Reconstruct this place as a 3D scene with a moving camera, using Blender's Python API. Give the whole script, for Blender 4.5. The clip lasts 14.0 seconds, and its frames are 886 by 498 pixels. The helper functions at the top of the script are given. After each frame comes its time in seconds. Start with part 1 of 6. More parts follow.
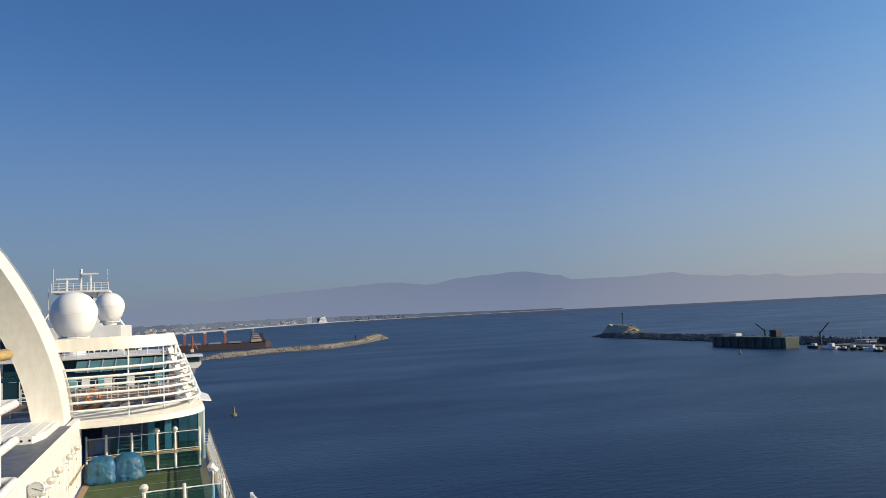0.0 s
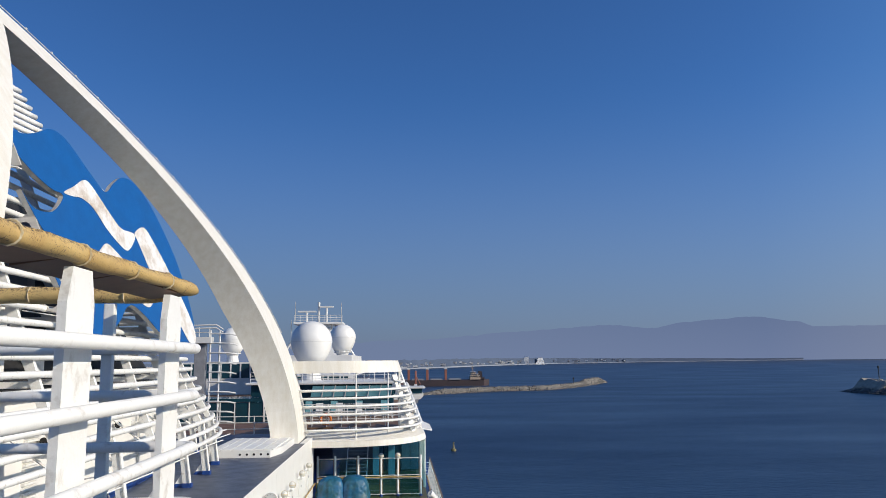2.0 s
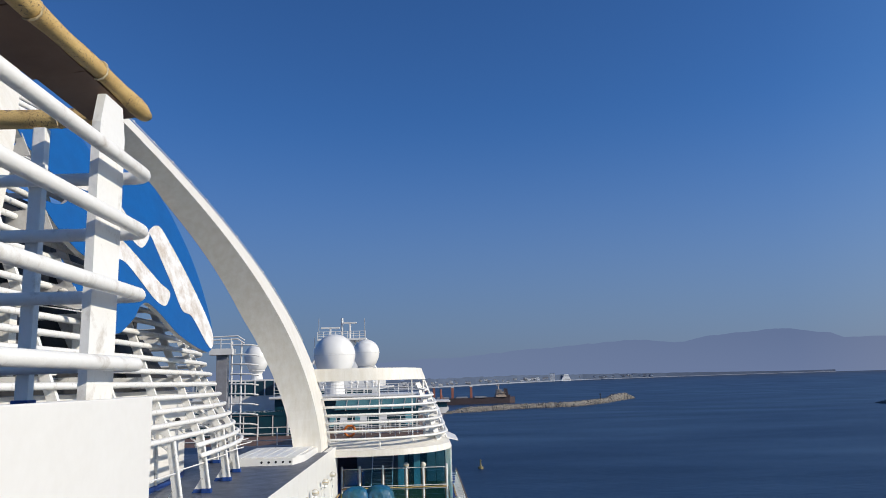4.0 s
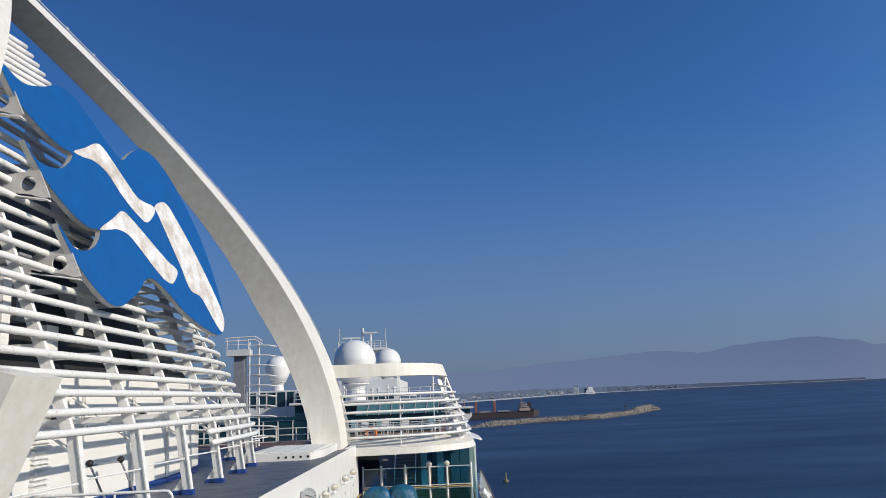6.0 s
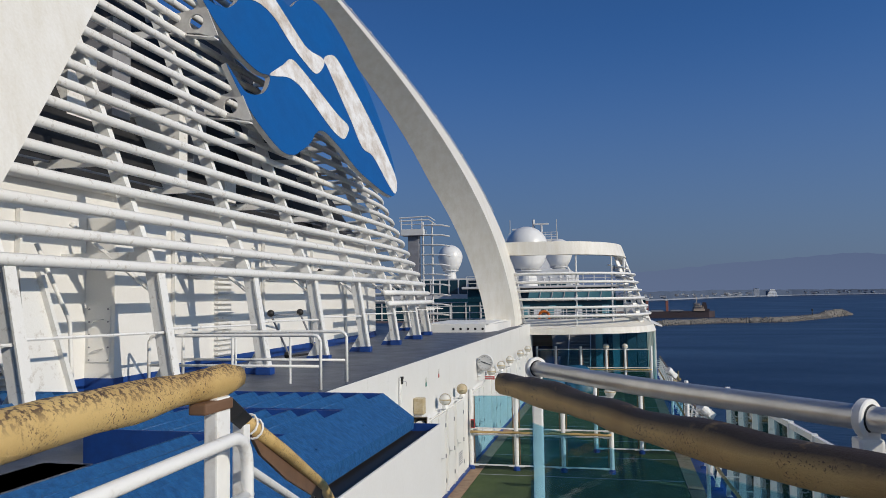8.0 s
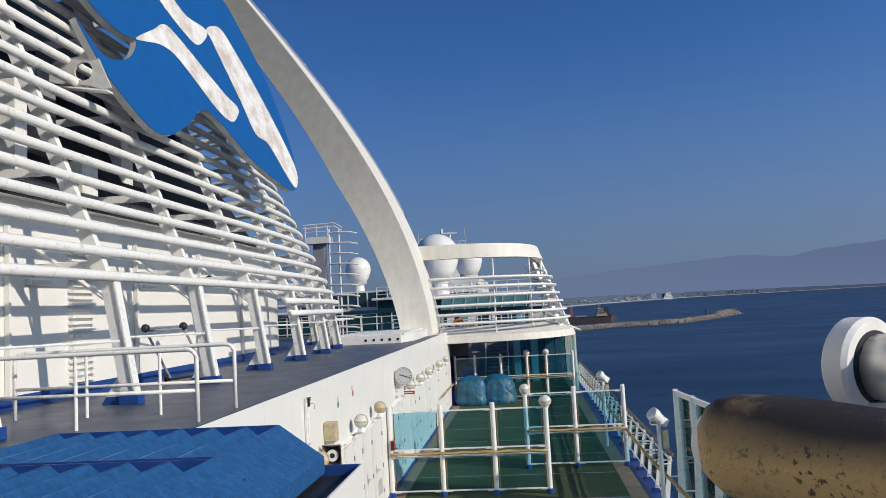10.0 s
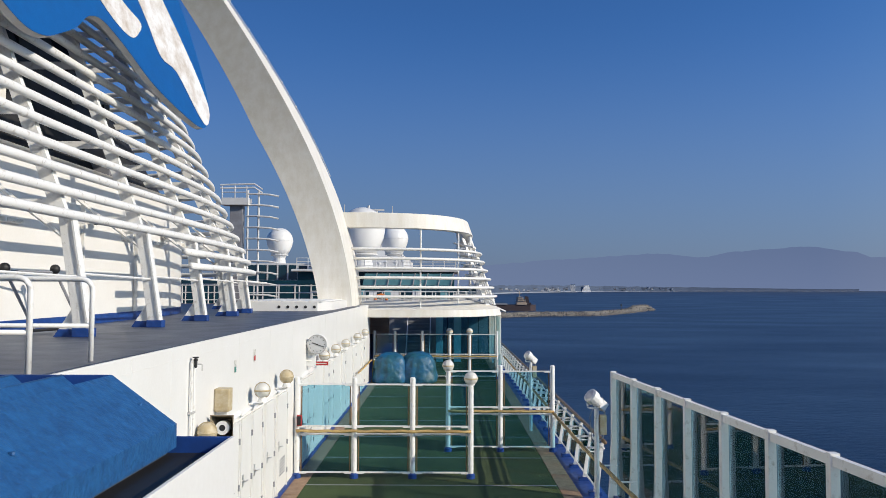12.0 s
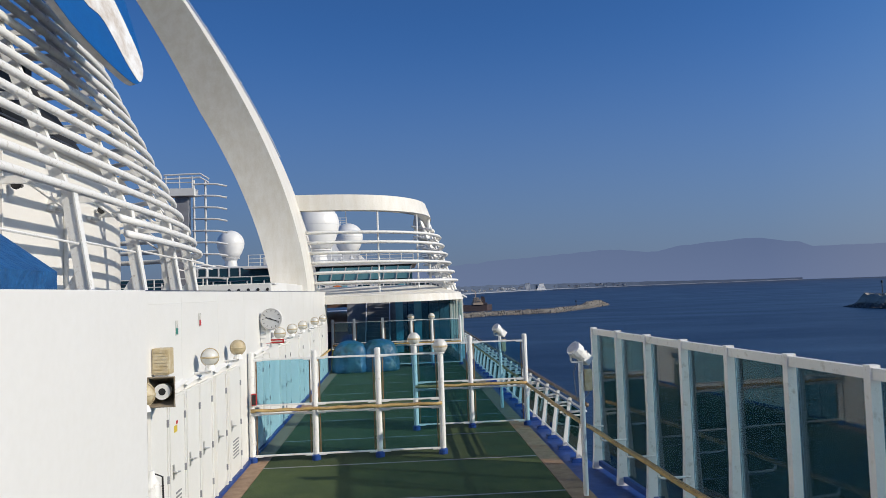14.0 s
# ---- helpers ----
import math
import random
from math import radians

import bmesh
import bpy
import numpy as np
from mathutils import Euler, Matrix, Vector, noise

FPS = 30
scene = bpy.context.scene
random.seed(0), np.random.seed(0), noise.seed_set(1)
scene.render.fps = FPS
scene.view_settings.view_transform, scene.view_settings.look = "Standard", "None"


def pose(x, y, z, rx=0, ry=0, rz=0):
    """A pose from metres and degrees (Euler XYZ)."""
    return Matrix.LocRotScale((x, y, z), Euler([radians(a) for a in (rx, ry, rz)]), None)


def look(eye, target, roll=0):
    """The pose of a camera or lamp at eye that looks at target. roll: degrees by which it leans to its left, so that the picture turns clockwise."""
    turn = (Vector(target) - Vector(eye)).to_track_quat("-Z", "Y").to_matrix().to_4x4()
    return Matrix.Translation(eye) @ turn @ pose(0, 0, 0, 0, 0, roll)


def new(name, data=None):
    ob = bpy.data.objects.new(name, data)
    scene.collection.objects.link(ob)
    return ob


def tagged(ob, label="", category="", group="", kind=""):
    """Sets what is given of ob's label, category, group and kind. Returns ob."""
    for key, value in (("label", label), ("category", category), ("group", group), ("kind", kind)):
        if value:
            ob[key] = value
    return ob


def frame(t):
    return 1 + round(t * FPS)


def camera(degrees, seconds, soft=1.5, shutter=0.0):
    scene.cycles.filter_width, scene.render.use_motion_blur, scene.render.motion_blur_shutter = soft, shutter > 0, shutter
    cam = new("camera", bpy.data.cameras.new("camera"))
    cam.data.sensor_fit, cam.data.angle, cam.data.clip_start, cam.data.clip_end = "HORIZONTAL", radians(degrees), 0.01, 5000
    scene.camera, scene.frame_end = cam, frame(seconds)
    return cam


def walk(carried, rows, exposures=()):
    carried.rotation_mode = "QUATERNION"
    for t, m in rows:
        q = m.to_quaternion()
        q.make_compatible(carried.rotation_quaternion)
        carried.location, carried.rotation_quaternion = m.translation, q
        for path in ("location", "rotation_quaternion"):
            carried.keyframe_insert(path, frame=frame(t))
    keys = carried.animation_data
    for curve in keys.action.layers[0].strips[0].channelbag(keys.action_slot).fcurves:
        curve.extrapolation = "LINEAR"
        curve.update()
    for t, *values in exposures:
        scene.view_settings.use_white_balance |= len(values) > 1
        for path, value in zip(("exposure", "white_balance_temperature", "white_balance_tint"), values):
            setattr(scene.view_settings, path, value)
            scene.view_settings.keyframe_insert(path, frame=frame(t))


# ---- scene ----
cam = camera(61.4, 14.0, soft=0.8)
EXPOSURES = [(0, 0.33, 7900, 8), (0.5, 0.40, 7600, 9), (1.0, 0.40, 7350, 9), (1.5, 0.25, 6950, 10), (2.0, 0.08, 6700, 10), (2.5, 0.05, 6600, 10), (3.0, -0.06, 6550, 10), (3.5, 0.04, 6600, 10), (6.0, -0.06, 6550, 10), (6.5, 0.02, 6600, 10), (7.0, -0.12, 6550, 10), (7.5, -0.42, 6500, 10), (9.8, -0.14, 6550, 10), (10.5, -0.12, 6550, 10), (11, 0.10, 6500, 10), (12, 0.02, 6550, 10), (14, -0.10, 6550, 10)]
PATH = [
    (0, (1.171, -10.037, 7.989), (1.855, -8.166, 8.161), -2.8),
    (0.1, (1.201, -9.948, 7.992), (1.767, -8.052, 8.282), -2.5),
    (0.5, (1.294, -9.597, 7.983), (1.648, -7.646, 8.248), -1.9),
    (1, (1.185, -9.264, 7.871), (1.536, -7.312, 8.130), -0.7),
    (1.5, (1.215, -8.944, 7.719), (1.411, -6.973, 8.000), -0.7),
    (2, (1.237, -8.647, 7.532), (1.357, -6.673, 7.830), -0.6),
    (2.5, (1.237, -8.402, 7.352), (1.327, -6.433, 7.691), -0.5),
    (3, (1.258, -8.228, 7.178), (1.326, -6.257, 7.510), -1.0),
    (3.5, (1.287, -8.055, 7.031), (1.352, -6.085, 7.371), -1.5),
    (6, (1.338, -6.458, 5.782), (1.347, -4.496, 6.170), -2.6),
    (6.5, (1.284, -6.114, 5.498), (1.215, -4.170, 5.961), -2.6),
    (7, (1.202, -5.681, 5.223), (1.029, -3.723, 5.596), -0.0),
    (7.5, (1.016, -5.161, 4.981), (0.552, -3.225, 5.175), -1.0),
    (7.7, (0.946, -4.932, 4.947), (0.480, -2.991, 5.076), -1.0),
    (9.8, (0.218, -2.364, 4.711), (0.009, -0.382, 4.868), -2.9),
    (10, (0.182, -2.151, 4.687), (-0.019, -0.167, 4.844), -3.1),
    (10.5, (0.079, -1.595, 4.680), (-0.129, 0.388, 4.837), -3.0),
    (11, (-0.023, -1.135, 4.713), (0.161, 0.852, 4.834), -2.7),
    (11.5, (-0.035, -0.645, 4.522), (-0.009, 1.336, 4.799), -0.1),
    (12, (-0.010, -0.285, 4.290), (-0.014, 1.713, 4.395), 0.2),
    (12.5, (-0.041, -0.004, 4.082), (-0.073, 1.992, 4.194), -1.7),
    (13, (-0.061, 0.317, 3.872), (-0.005, 2.315, 3.953), -0.6),
    (13.5, (-0.112, 0.614, 3.617), (-0.103, 2.613, 3.695), -0.6),
    (14, (-0.199, 1.001, 3.408), (-0.081, 2.995, 3.519), -2.0),
]
walk(cam, [(t, look(eye, target, roll)) for t, eye, target, roll in PATH], EXPOSURES)

# ---- world and sun ----
SUN_BEARING, SUN_ELEVATION = 114.0, 25.0
world = bpy.data.worlds.new("world")
scene.world = world
world.use_nodes = True
wn = world.node_tree.nodes
sky = wn.new("ShaderNodeTexSky")
sky.sky_type = "NISHITA"
sky.sun_disc = False
sky.sun_elevation = radians(SUN_ELEVATION)
sky.sun_rotation = radians(SUN_BEARING)
sky.altitude = 40
sky.air_density = 1.0
sky.dust_density = 1.0
sky.ozone_density = 6.0
wn["Background"].inputs["Strength"].default_value = 0.092
tint = wn.new("ShaderNodeMix")
tint.data_type, tint.blend_type = "RGBA", "MULTIPLY"
tint.inputs[0].default_value = 1.0
tint.inputs[7].default_value = (0.52, 0.86, 1.22, 1)
world.node_tree.links.new(sky.outputs[0], tint.inputs[6])
# haze that thickens smoothly towards the horizon
coord = wn.new("ShaderNodeTexCoord")
split = wn.new("ShaderNodeSeparateXYZ")
world.node_tree.links.new(coord.outputs["Generated"], split.inputs[0])
haze = wn.new("ShaderNodeMapRange")
haze.interpolation_type = "SMOOTHSTEP"
haze.inputs[1].default_value, haze.inputs[2].default_value = -0.05, 0.36
haze.inputs[3].default_value, haze.inputs[4].default_value = 0.85, 0.0
world.node_tree.links.new(split.outputs[2], haze.inputs[0])
blend = wn.new("ShaderNodeMix")
blend.data_type = "RGBA"
blend.inputs[7].default_value = (1.80, 2.28, 3.58, 1)
world.node_tree.links.new(haze.outputs[0], blend.inputs[0])
world.node_tree.links.new(tint.outputs[2], blend.inputs[6])
# the hazy air is brighter on the sun's side
toward = wn.new("ShaderNodeVectorMath")
toward.operation = "DOT_PRODUCT"
toward.inputs[1].default_value = (math.sin(radians(SUN_BEARING)), math.cos(radians(SUN_BEARING)), 0)
world.node_tree.links.new(coord.outputs["Generated"], toward.inputs[0])
gain = wn.new("ShaderNodeMapRange")
gain.inputs[1].default_value, gain.inputs[2].default_value = -0.60, 0.20
gain.inputs[3].default_value, gain.inputs[4].default_value = 0.90, 1.13
world.node_tree.links.new(toward.outputs["Value"], gain.inputs[0])
bright = wn.new("ShaderNodeMix")
bright.data_type, bright.blend_type = "RGBA", "MULTIPLY"
bright.inputs[0].default_value = 1.0
world.node_tree.links.new(blend.outputs[2], bright.inputs[6])
world.node_tree.links.new(gain.outputs[0], bright.inputs[7])
glare = wn.new("ShaderNodeMapRange")
glare.inputs[1].default_value, glare.inputs[2].default_value = 0.05, 0.60
world.node_tree.links.new(toward.outputs["Value"], glare.inputs[0])
paler = wn.new("ShaderNodeMix")
paler.data_type, paler.blend_type = "RGBA", "MULTIPLY"
paler.inputs[7].default_value = (1.60, 1.28, 1.02, 1)
world.node_tree.links.new(glare.outputs[0], paler.inputs[0])
world.node_tree.links.new(bright.outputs[2], paler.inputs[6])
world.node_tree.links.new(paler.outputs[2], wn["Background"].inputs["Color"])
sun = new("sun", bpy.data.lights.new("sun", "SUN"))
sun.data.energy = 4.05
sun.data.angle = radians(0.5)
sun.data.color = (1.0, 0.915, 0.78)
sb, se = radians(SUN_BEARING), radians(SUN_ELEVATION)
SUN_DIR = Vector((math.sin(sb) * math.cos(se), math.cos(sb) * math.cos(se), math.sin(se)))
sun.matrix_world = look(SUN_DIR * 100, (0, 0, 0))

# ---- materials ----
def material(name, colour, rough=0.5, metal=0.0, second=None, scale=2.0, amount=0.5, bump=0.0, bump_scale=20.0, streak=False, island=0.0, fine=None, mottle=0.12):
    m = bpy.data.materials.new(name)
    m.use_nodes = True
    nt = m.node_tree
    b = nt.nodes["Principled BSDF"]
    b.inputs["Roughness"].default_value = rough
    b.inputs["Metallic"].default_value = metal
    b.inputs["Base Color"].default_value = (*colour, 1)
    geo = nt.nodes.new("ShaderNodeNewGeometry")
    mp = nt.nodes.new("ShaderNodeMapping")
    nt.links.new(geo.outputs["Position"], mp.inputs["Vector"])
    if streak:
        mp.inputs["Scale"].default_value = (3.0, 3.0, 0.35)
    out = None
    if second:
        n1 = nt.nodes.new("ShaderNodeTexNoise")
        n1.inputs["Scale"].default_value = scale
        n1.inputs["Detail"].default_value = 8
        n1.inputs["Roughness"].default_value = 0.65
        nt.links.new(mp.outputs[0], n1.inputs["Vector"])
        ramp = nt.nodes.new("ShaderNodeValToRGB")
        ramp.color_ramp.elements[0].position = 0.5 - 0.22 * amount
        ramp.color_ramp.elements[1].position = 0.5 + 0.30 * (1.2 - amount)
        ramp.color_ramp.elements[0].color = (*second, 1)
        ramp.color_ramp.elements[1].color = (*colour, 1)
        nt.links.new(n1.outputs["Fac"], ramp.inputs[0])
        out = ramp.outputs[0]
        if fine:
            n2 = nt.nodes.new("ShaderNodeTexNoise")
            n2.inputs["Scale"].default_value = fine
            n2.inputs["Detail"].default_value = 4
            nt.links.new(geo.outputs["Position"], n2.inputs["Vector"])
            mx = nt.nodes.new("ShaderNodeMix")
            mx.data_type = "RGBA"
            mx.blend_type = "OVERLAY"
            mx.inputs[0].default_value = mottle
            nt.links.new(out, mx.inputs[6])
            nt.links.new(n2.outputs["Fac"], mx.inputs[7])
            out = mx.outputs[2]
        if island:
            oi = nt.nodes.new("ShaderNodeObjectInfo")
            hsv = nt.nodes.new("ShaderNodeHueSaturation")
            mr = nt.nodes.new("ShaderNodeMapRange")
            mr.inputs[3].default_value = 1 - island
            mr.inputs[4].default_value = 1 + island
            nt.links.new(oi.outputs["Random"], mr.inputs[0])
            nt.links.new(mr.outputs[0], hsv.inputs["Value"])
            nt.links.new(out, hsv.inputs["Color"])
            out = hsv.outputs[0]
        nt.links.new(out, b.inputs["Base Color"])
        rr = nt.nodes.new("ShaderNodeMapRange")
        rr.inputs[3].default_value = min(1, rough + 0.15)
        rr.inputs[4].default_value = max(0, rough - 0.1)
        nt.links.new(n1.outputs["Fac"], rr.inputs[0])
        nt.links.new(rr.outputs[0], b.inputs["Roughness"])
    if bump:
        nb = nt.nodes.new("ShaderNodeTexNoise")
        nb.inputs["Scale"].default_value = bump_scale
        nb.inputs["Detail"].default_value = 5
        nt.links.new(geo.outputs["Position"], nb.inputs["Vector"])
        bp = nt.nodes.new("ShaderNodeBump")
        bp.inputs["Strength"].default_value = bump
        bp.inputs["Distance"].default_value = 0.02
        nt.links.new(nb.outputs["Fac"], bp.inputs["Height"])
        nt.links.new(bp.outputs[0], b.inputs["Normal"])
    return m


def glass_material(name, tint, rough=0.02, film=(0.12, 0.32, 0.36), salted=0.03, ior=1.45):
    m = bpy.data.materials.new(name)
    m.use_nodes = True
    nt = m.node_tree
    nt.nodes.remove(nt.nodes["Principled BSDF"])
    tr = nt.nodes.new("ShaderNodeBsdfTransparent")
    tr.inputs[0].default_value = (*tint, 1)
    gl = nt.nodes.new("ShaderNodeBsdfGlossy")
    gl.inputs["Roughness"].default_value = rough
    fr = nt.nodes.new("ShaderNodeFresnel")
    fr.inputs[0].default_value = ior
    mx = nt.nodes.new("ShaderNodeMixShader")
    nt.links.new(fr.outputs[0], mx.inputs[0])
    nt.links.new(tr.outputs[0], mx.inputs[1])
    nt.links.new(gl.outputs[0], mx.inputs[2])
    df = nt.nodes.new("ShaderNodeBsdfDiffuse")
    df.inputs[0].default_value = (*film, 1)
    salt = nt.nodes.new("ShaderNodeMixShader")
    salt.inputs[0].default_value = salted
    nt.links.new(mx.outputs[0], salt.inputs[1])
    nt.links.new(df.outputs[0], salt.inputs[2])
    nt.links.new(salt.outputs[0], nt.nodes["Material Output"].inputs[0])
    return m


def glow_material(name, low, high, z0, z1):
    """Far distance that glows by itself: haze painted in by height, paler leftward and sunward."""
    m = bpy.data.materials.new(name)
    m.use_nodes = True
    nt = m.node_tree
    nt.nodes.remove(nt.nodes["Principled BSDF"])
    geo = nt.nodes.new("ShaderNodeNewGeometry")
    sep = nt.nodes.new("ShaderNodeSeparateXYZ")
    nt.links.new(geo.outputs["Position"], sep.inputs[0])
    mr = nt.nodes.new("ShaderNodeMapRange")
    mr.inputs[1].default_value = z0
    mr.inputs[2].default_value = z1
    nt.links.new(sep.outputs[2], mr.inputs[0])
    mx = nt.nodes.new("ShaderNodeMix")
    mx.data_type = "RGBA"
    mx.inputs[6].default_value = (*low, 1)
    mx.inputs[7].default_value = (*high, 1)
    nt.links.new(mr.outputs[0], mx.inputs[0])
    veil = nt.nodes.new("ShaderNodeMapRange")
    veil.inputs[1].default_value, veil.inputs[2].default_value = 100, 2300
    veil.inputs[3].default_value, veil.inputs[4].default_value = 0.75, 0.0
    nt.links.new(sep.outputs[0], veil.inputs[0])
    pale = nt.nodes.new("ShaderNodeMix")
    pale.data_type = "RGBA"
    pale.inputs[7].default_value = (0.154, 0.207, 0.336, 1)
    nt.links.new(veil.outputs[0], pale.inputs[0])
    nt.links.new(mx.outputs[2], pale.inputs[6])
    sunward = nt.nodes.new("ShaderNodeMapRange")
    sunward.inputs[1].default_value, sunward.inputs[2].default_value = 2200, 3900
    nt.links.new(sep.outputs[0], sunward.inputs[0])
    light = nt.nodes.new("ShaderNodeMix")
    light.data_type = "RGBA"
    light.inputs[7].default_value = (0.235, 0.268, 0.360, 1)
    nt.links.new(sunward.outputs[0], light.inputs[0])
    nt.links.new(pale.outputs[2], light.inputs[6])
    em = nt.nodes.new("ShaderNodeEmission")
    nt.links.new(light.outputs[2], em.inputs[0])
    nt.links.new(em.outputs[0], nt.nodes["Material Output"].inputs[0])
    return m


def sea_material():
    m = bpy.data.materials.new("sea_water")
    m.use_nodes = True
    nt = m.node_tree
    b = nt.nodes["Principled BSDF"]
    b.inputs["Base Color"].default_value = (0.012, 0.032, 0.065, 1)
    b.inputs["IOR"].default_value = 1.33
    b.inputs["Specular IOR Level"].default_value = 0.3
    geo = nt.nodes.new("ShaderNodeNewGeometry")
    # calm and ruffled streaks
    mp = nt.nodes.new("ShaderNodeMapping")
    mp.inputs["Rotation"].default_value = (0, 0, radians(35))
    mp.inputs["Scale"].default_value = (0.005, 0.013, 1)
    nt.links.new(geo.outputs["Position"], mp.inputs[0])
    n = nt.nodes.new("ShaderNodeTexNoise")
    n.inputs["Scale"].default_value = 1.0
    n.inputs["Detail"].default_value = 7
    n.inputs["Roughness"].default_value = 0.6
    nt.links.new(mp.outputs[0], n.inputs[0])
    mr = nt.nodes.new("ShaderNodeMapRange")
    mr.inputs[1].default_value = 0.35
    mr.inputs[2].default_value = 0.68
    mr.inputs[3].default_value = 0.38
    mr.inputs[4].default_value = 0.30
    nt.links.new(n.outputs["Fac"], mr.inputs[0])
    nt.links.new(mr.outputs[0], b.inputs["Roughness"])
    tone = nt.nodes.new("ShaderNodeMix")
    tone.data_type = "RGBA"
    tone.inputs[6].default_value = (0.006, 0.022, 0.058, 1)
    tone.inputs[7].default_value = (0.013, 0.040, 0.088, 1)
    patch = nt.nodes.new("ShaderNodeMapRange")
    patch.inputs[1].default_value, patch.inputs[2].default_value = 0.40, 0.66
    nt.links.new(n.outputs["Fac"], patch.inputs[0])
    nt.links.new(patch.outputs[0], tone.inputs[0])
    nt.links.new(tone.outputs[2], b.inputs["Base Color"])
    w1 = nt.nodes.new("ShaderNodeTexNoise")
    w1.inputs["Scale"].default_value = 0.35
    w1.inputs["Detail"].default_value = 6
    w1.inputs["Roughness"].default_value = 0.6
    mp2 = nt.nodes.new("ShaderNodeMapping")
    mp2.inputs["Rotation"].default_value = (0, 0, radians(-20))
    mp2.inputs["Scale"].default_value = (0.6, 1.5, 1)
    nt.links.new(geo.outputs["Position"], mp2.inputs[0])
    nt.links.new(mp2.outputs[0], w1.inputs[0])
    bp = nt.nodes.new("ShaderNodeBump")
    bp.inputs["Strength"].default_value = 0.55
    bp.inputs["Distance"].default_value = 0.5
    nt.links.new(w1.outputs["Fac"], bp.inputs["Height"])
    nt.links.new(bp.outputs[0], b.inputs["Normal"])
    return m


WHITE = material("white_marine_paint", (0.80, 0.79, 0.76), 0.38, second=(0.765, 0.75, 0.715), scale=0.9, amount=0.3, bump=0.04, bump_scale=5, fine=26)
TUBE_WHITE = material("chalky_white_tube_paint", (0.80, 0.79, 0.76), 0.42, second=(0.40, 0.34, 0.27), scale=9.0, amount=1.4, bump=0.15, bump_scale=25, fine=40)
ARCH_WHITE = material("arch_cream_paint", (0.80, 0.775, 0.72), 0.5, second=(0.71, 0.67, 0.59), scale=1.1, amount=0.6, bump=0.20, bump_scale=20, streak=True, fine=30, mottle=0.22)
STAINED = material("stained_white_sign_paint", (0.80, 0.79, 0.775), 0.5, second=(0.46, 0.38, 0.30), scale=1.8, amount=0.86, bump=0.06, bump_scale=15, fine=14, mottle=0.2)
PLATE_EDGE = material("grey_plate_edge", (0.60, 0.59, 0.57), 0.5, second=(0.45, 0.43, 0.41), scale=3, amount=0.4)
BLUE = material("bright_blue_paint", (0.004, 0.098, 0.33), 0.38, second=(0.006, 0.085, 0.285), scale=1.2, amount=0.5, bump=0.05, bump_scale=10, fine=30)
LOUVRE_BLUE = material("weathered_blue_paint", (0.018, 0.108, 0.285), 0.5, second=(0.010, 0.066, 0.19), scale=14.0, amount=0.7, bump=0.45, bump_scale=45, fine=30, mottle=0.35)
DECK_BLUE = material("worn_blue_grey_deck_paint", (0.070, 0.088, 0.130), 0.40, second=(0.036, 0.046, 0.080), scale=1.4, amount=0.65, bump=0.15, bump_scale=30, fine=6)
# trim paint; also painted on the louvre end plates as their shade
TRIM_AND_SHADE_BLUE = material("blue_trim_and_louvre_shade", (0.012, 0.068, 0.30), 0.45, second=(0.010, 0.045, 0.20), scale=4, amount=0.4)
TURF = material("green_turf", (0.058, 0.088, 0.022), 0.92, second=(0.034, 0.062, 0.018), scale=1.3, amount=0.6, bump=0.6, bump_scale=160, fine=60, island=0.12, mottle=0.4)
TIMBER = material("bare_timber_margin", (0.40, 0.27, 0.17), 0.7, second=(0.28, 0.18, 0.11), scale=5, amount=0.5, bump=0.2, bump_scale=50, island=0.12)


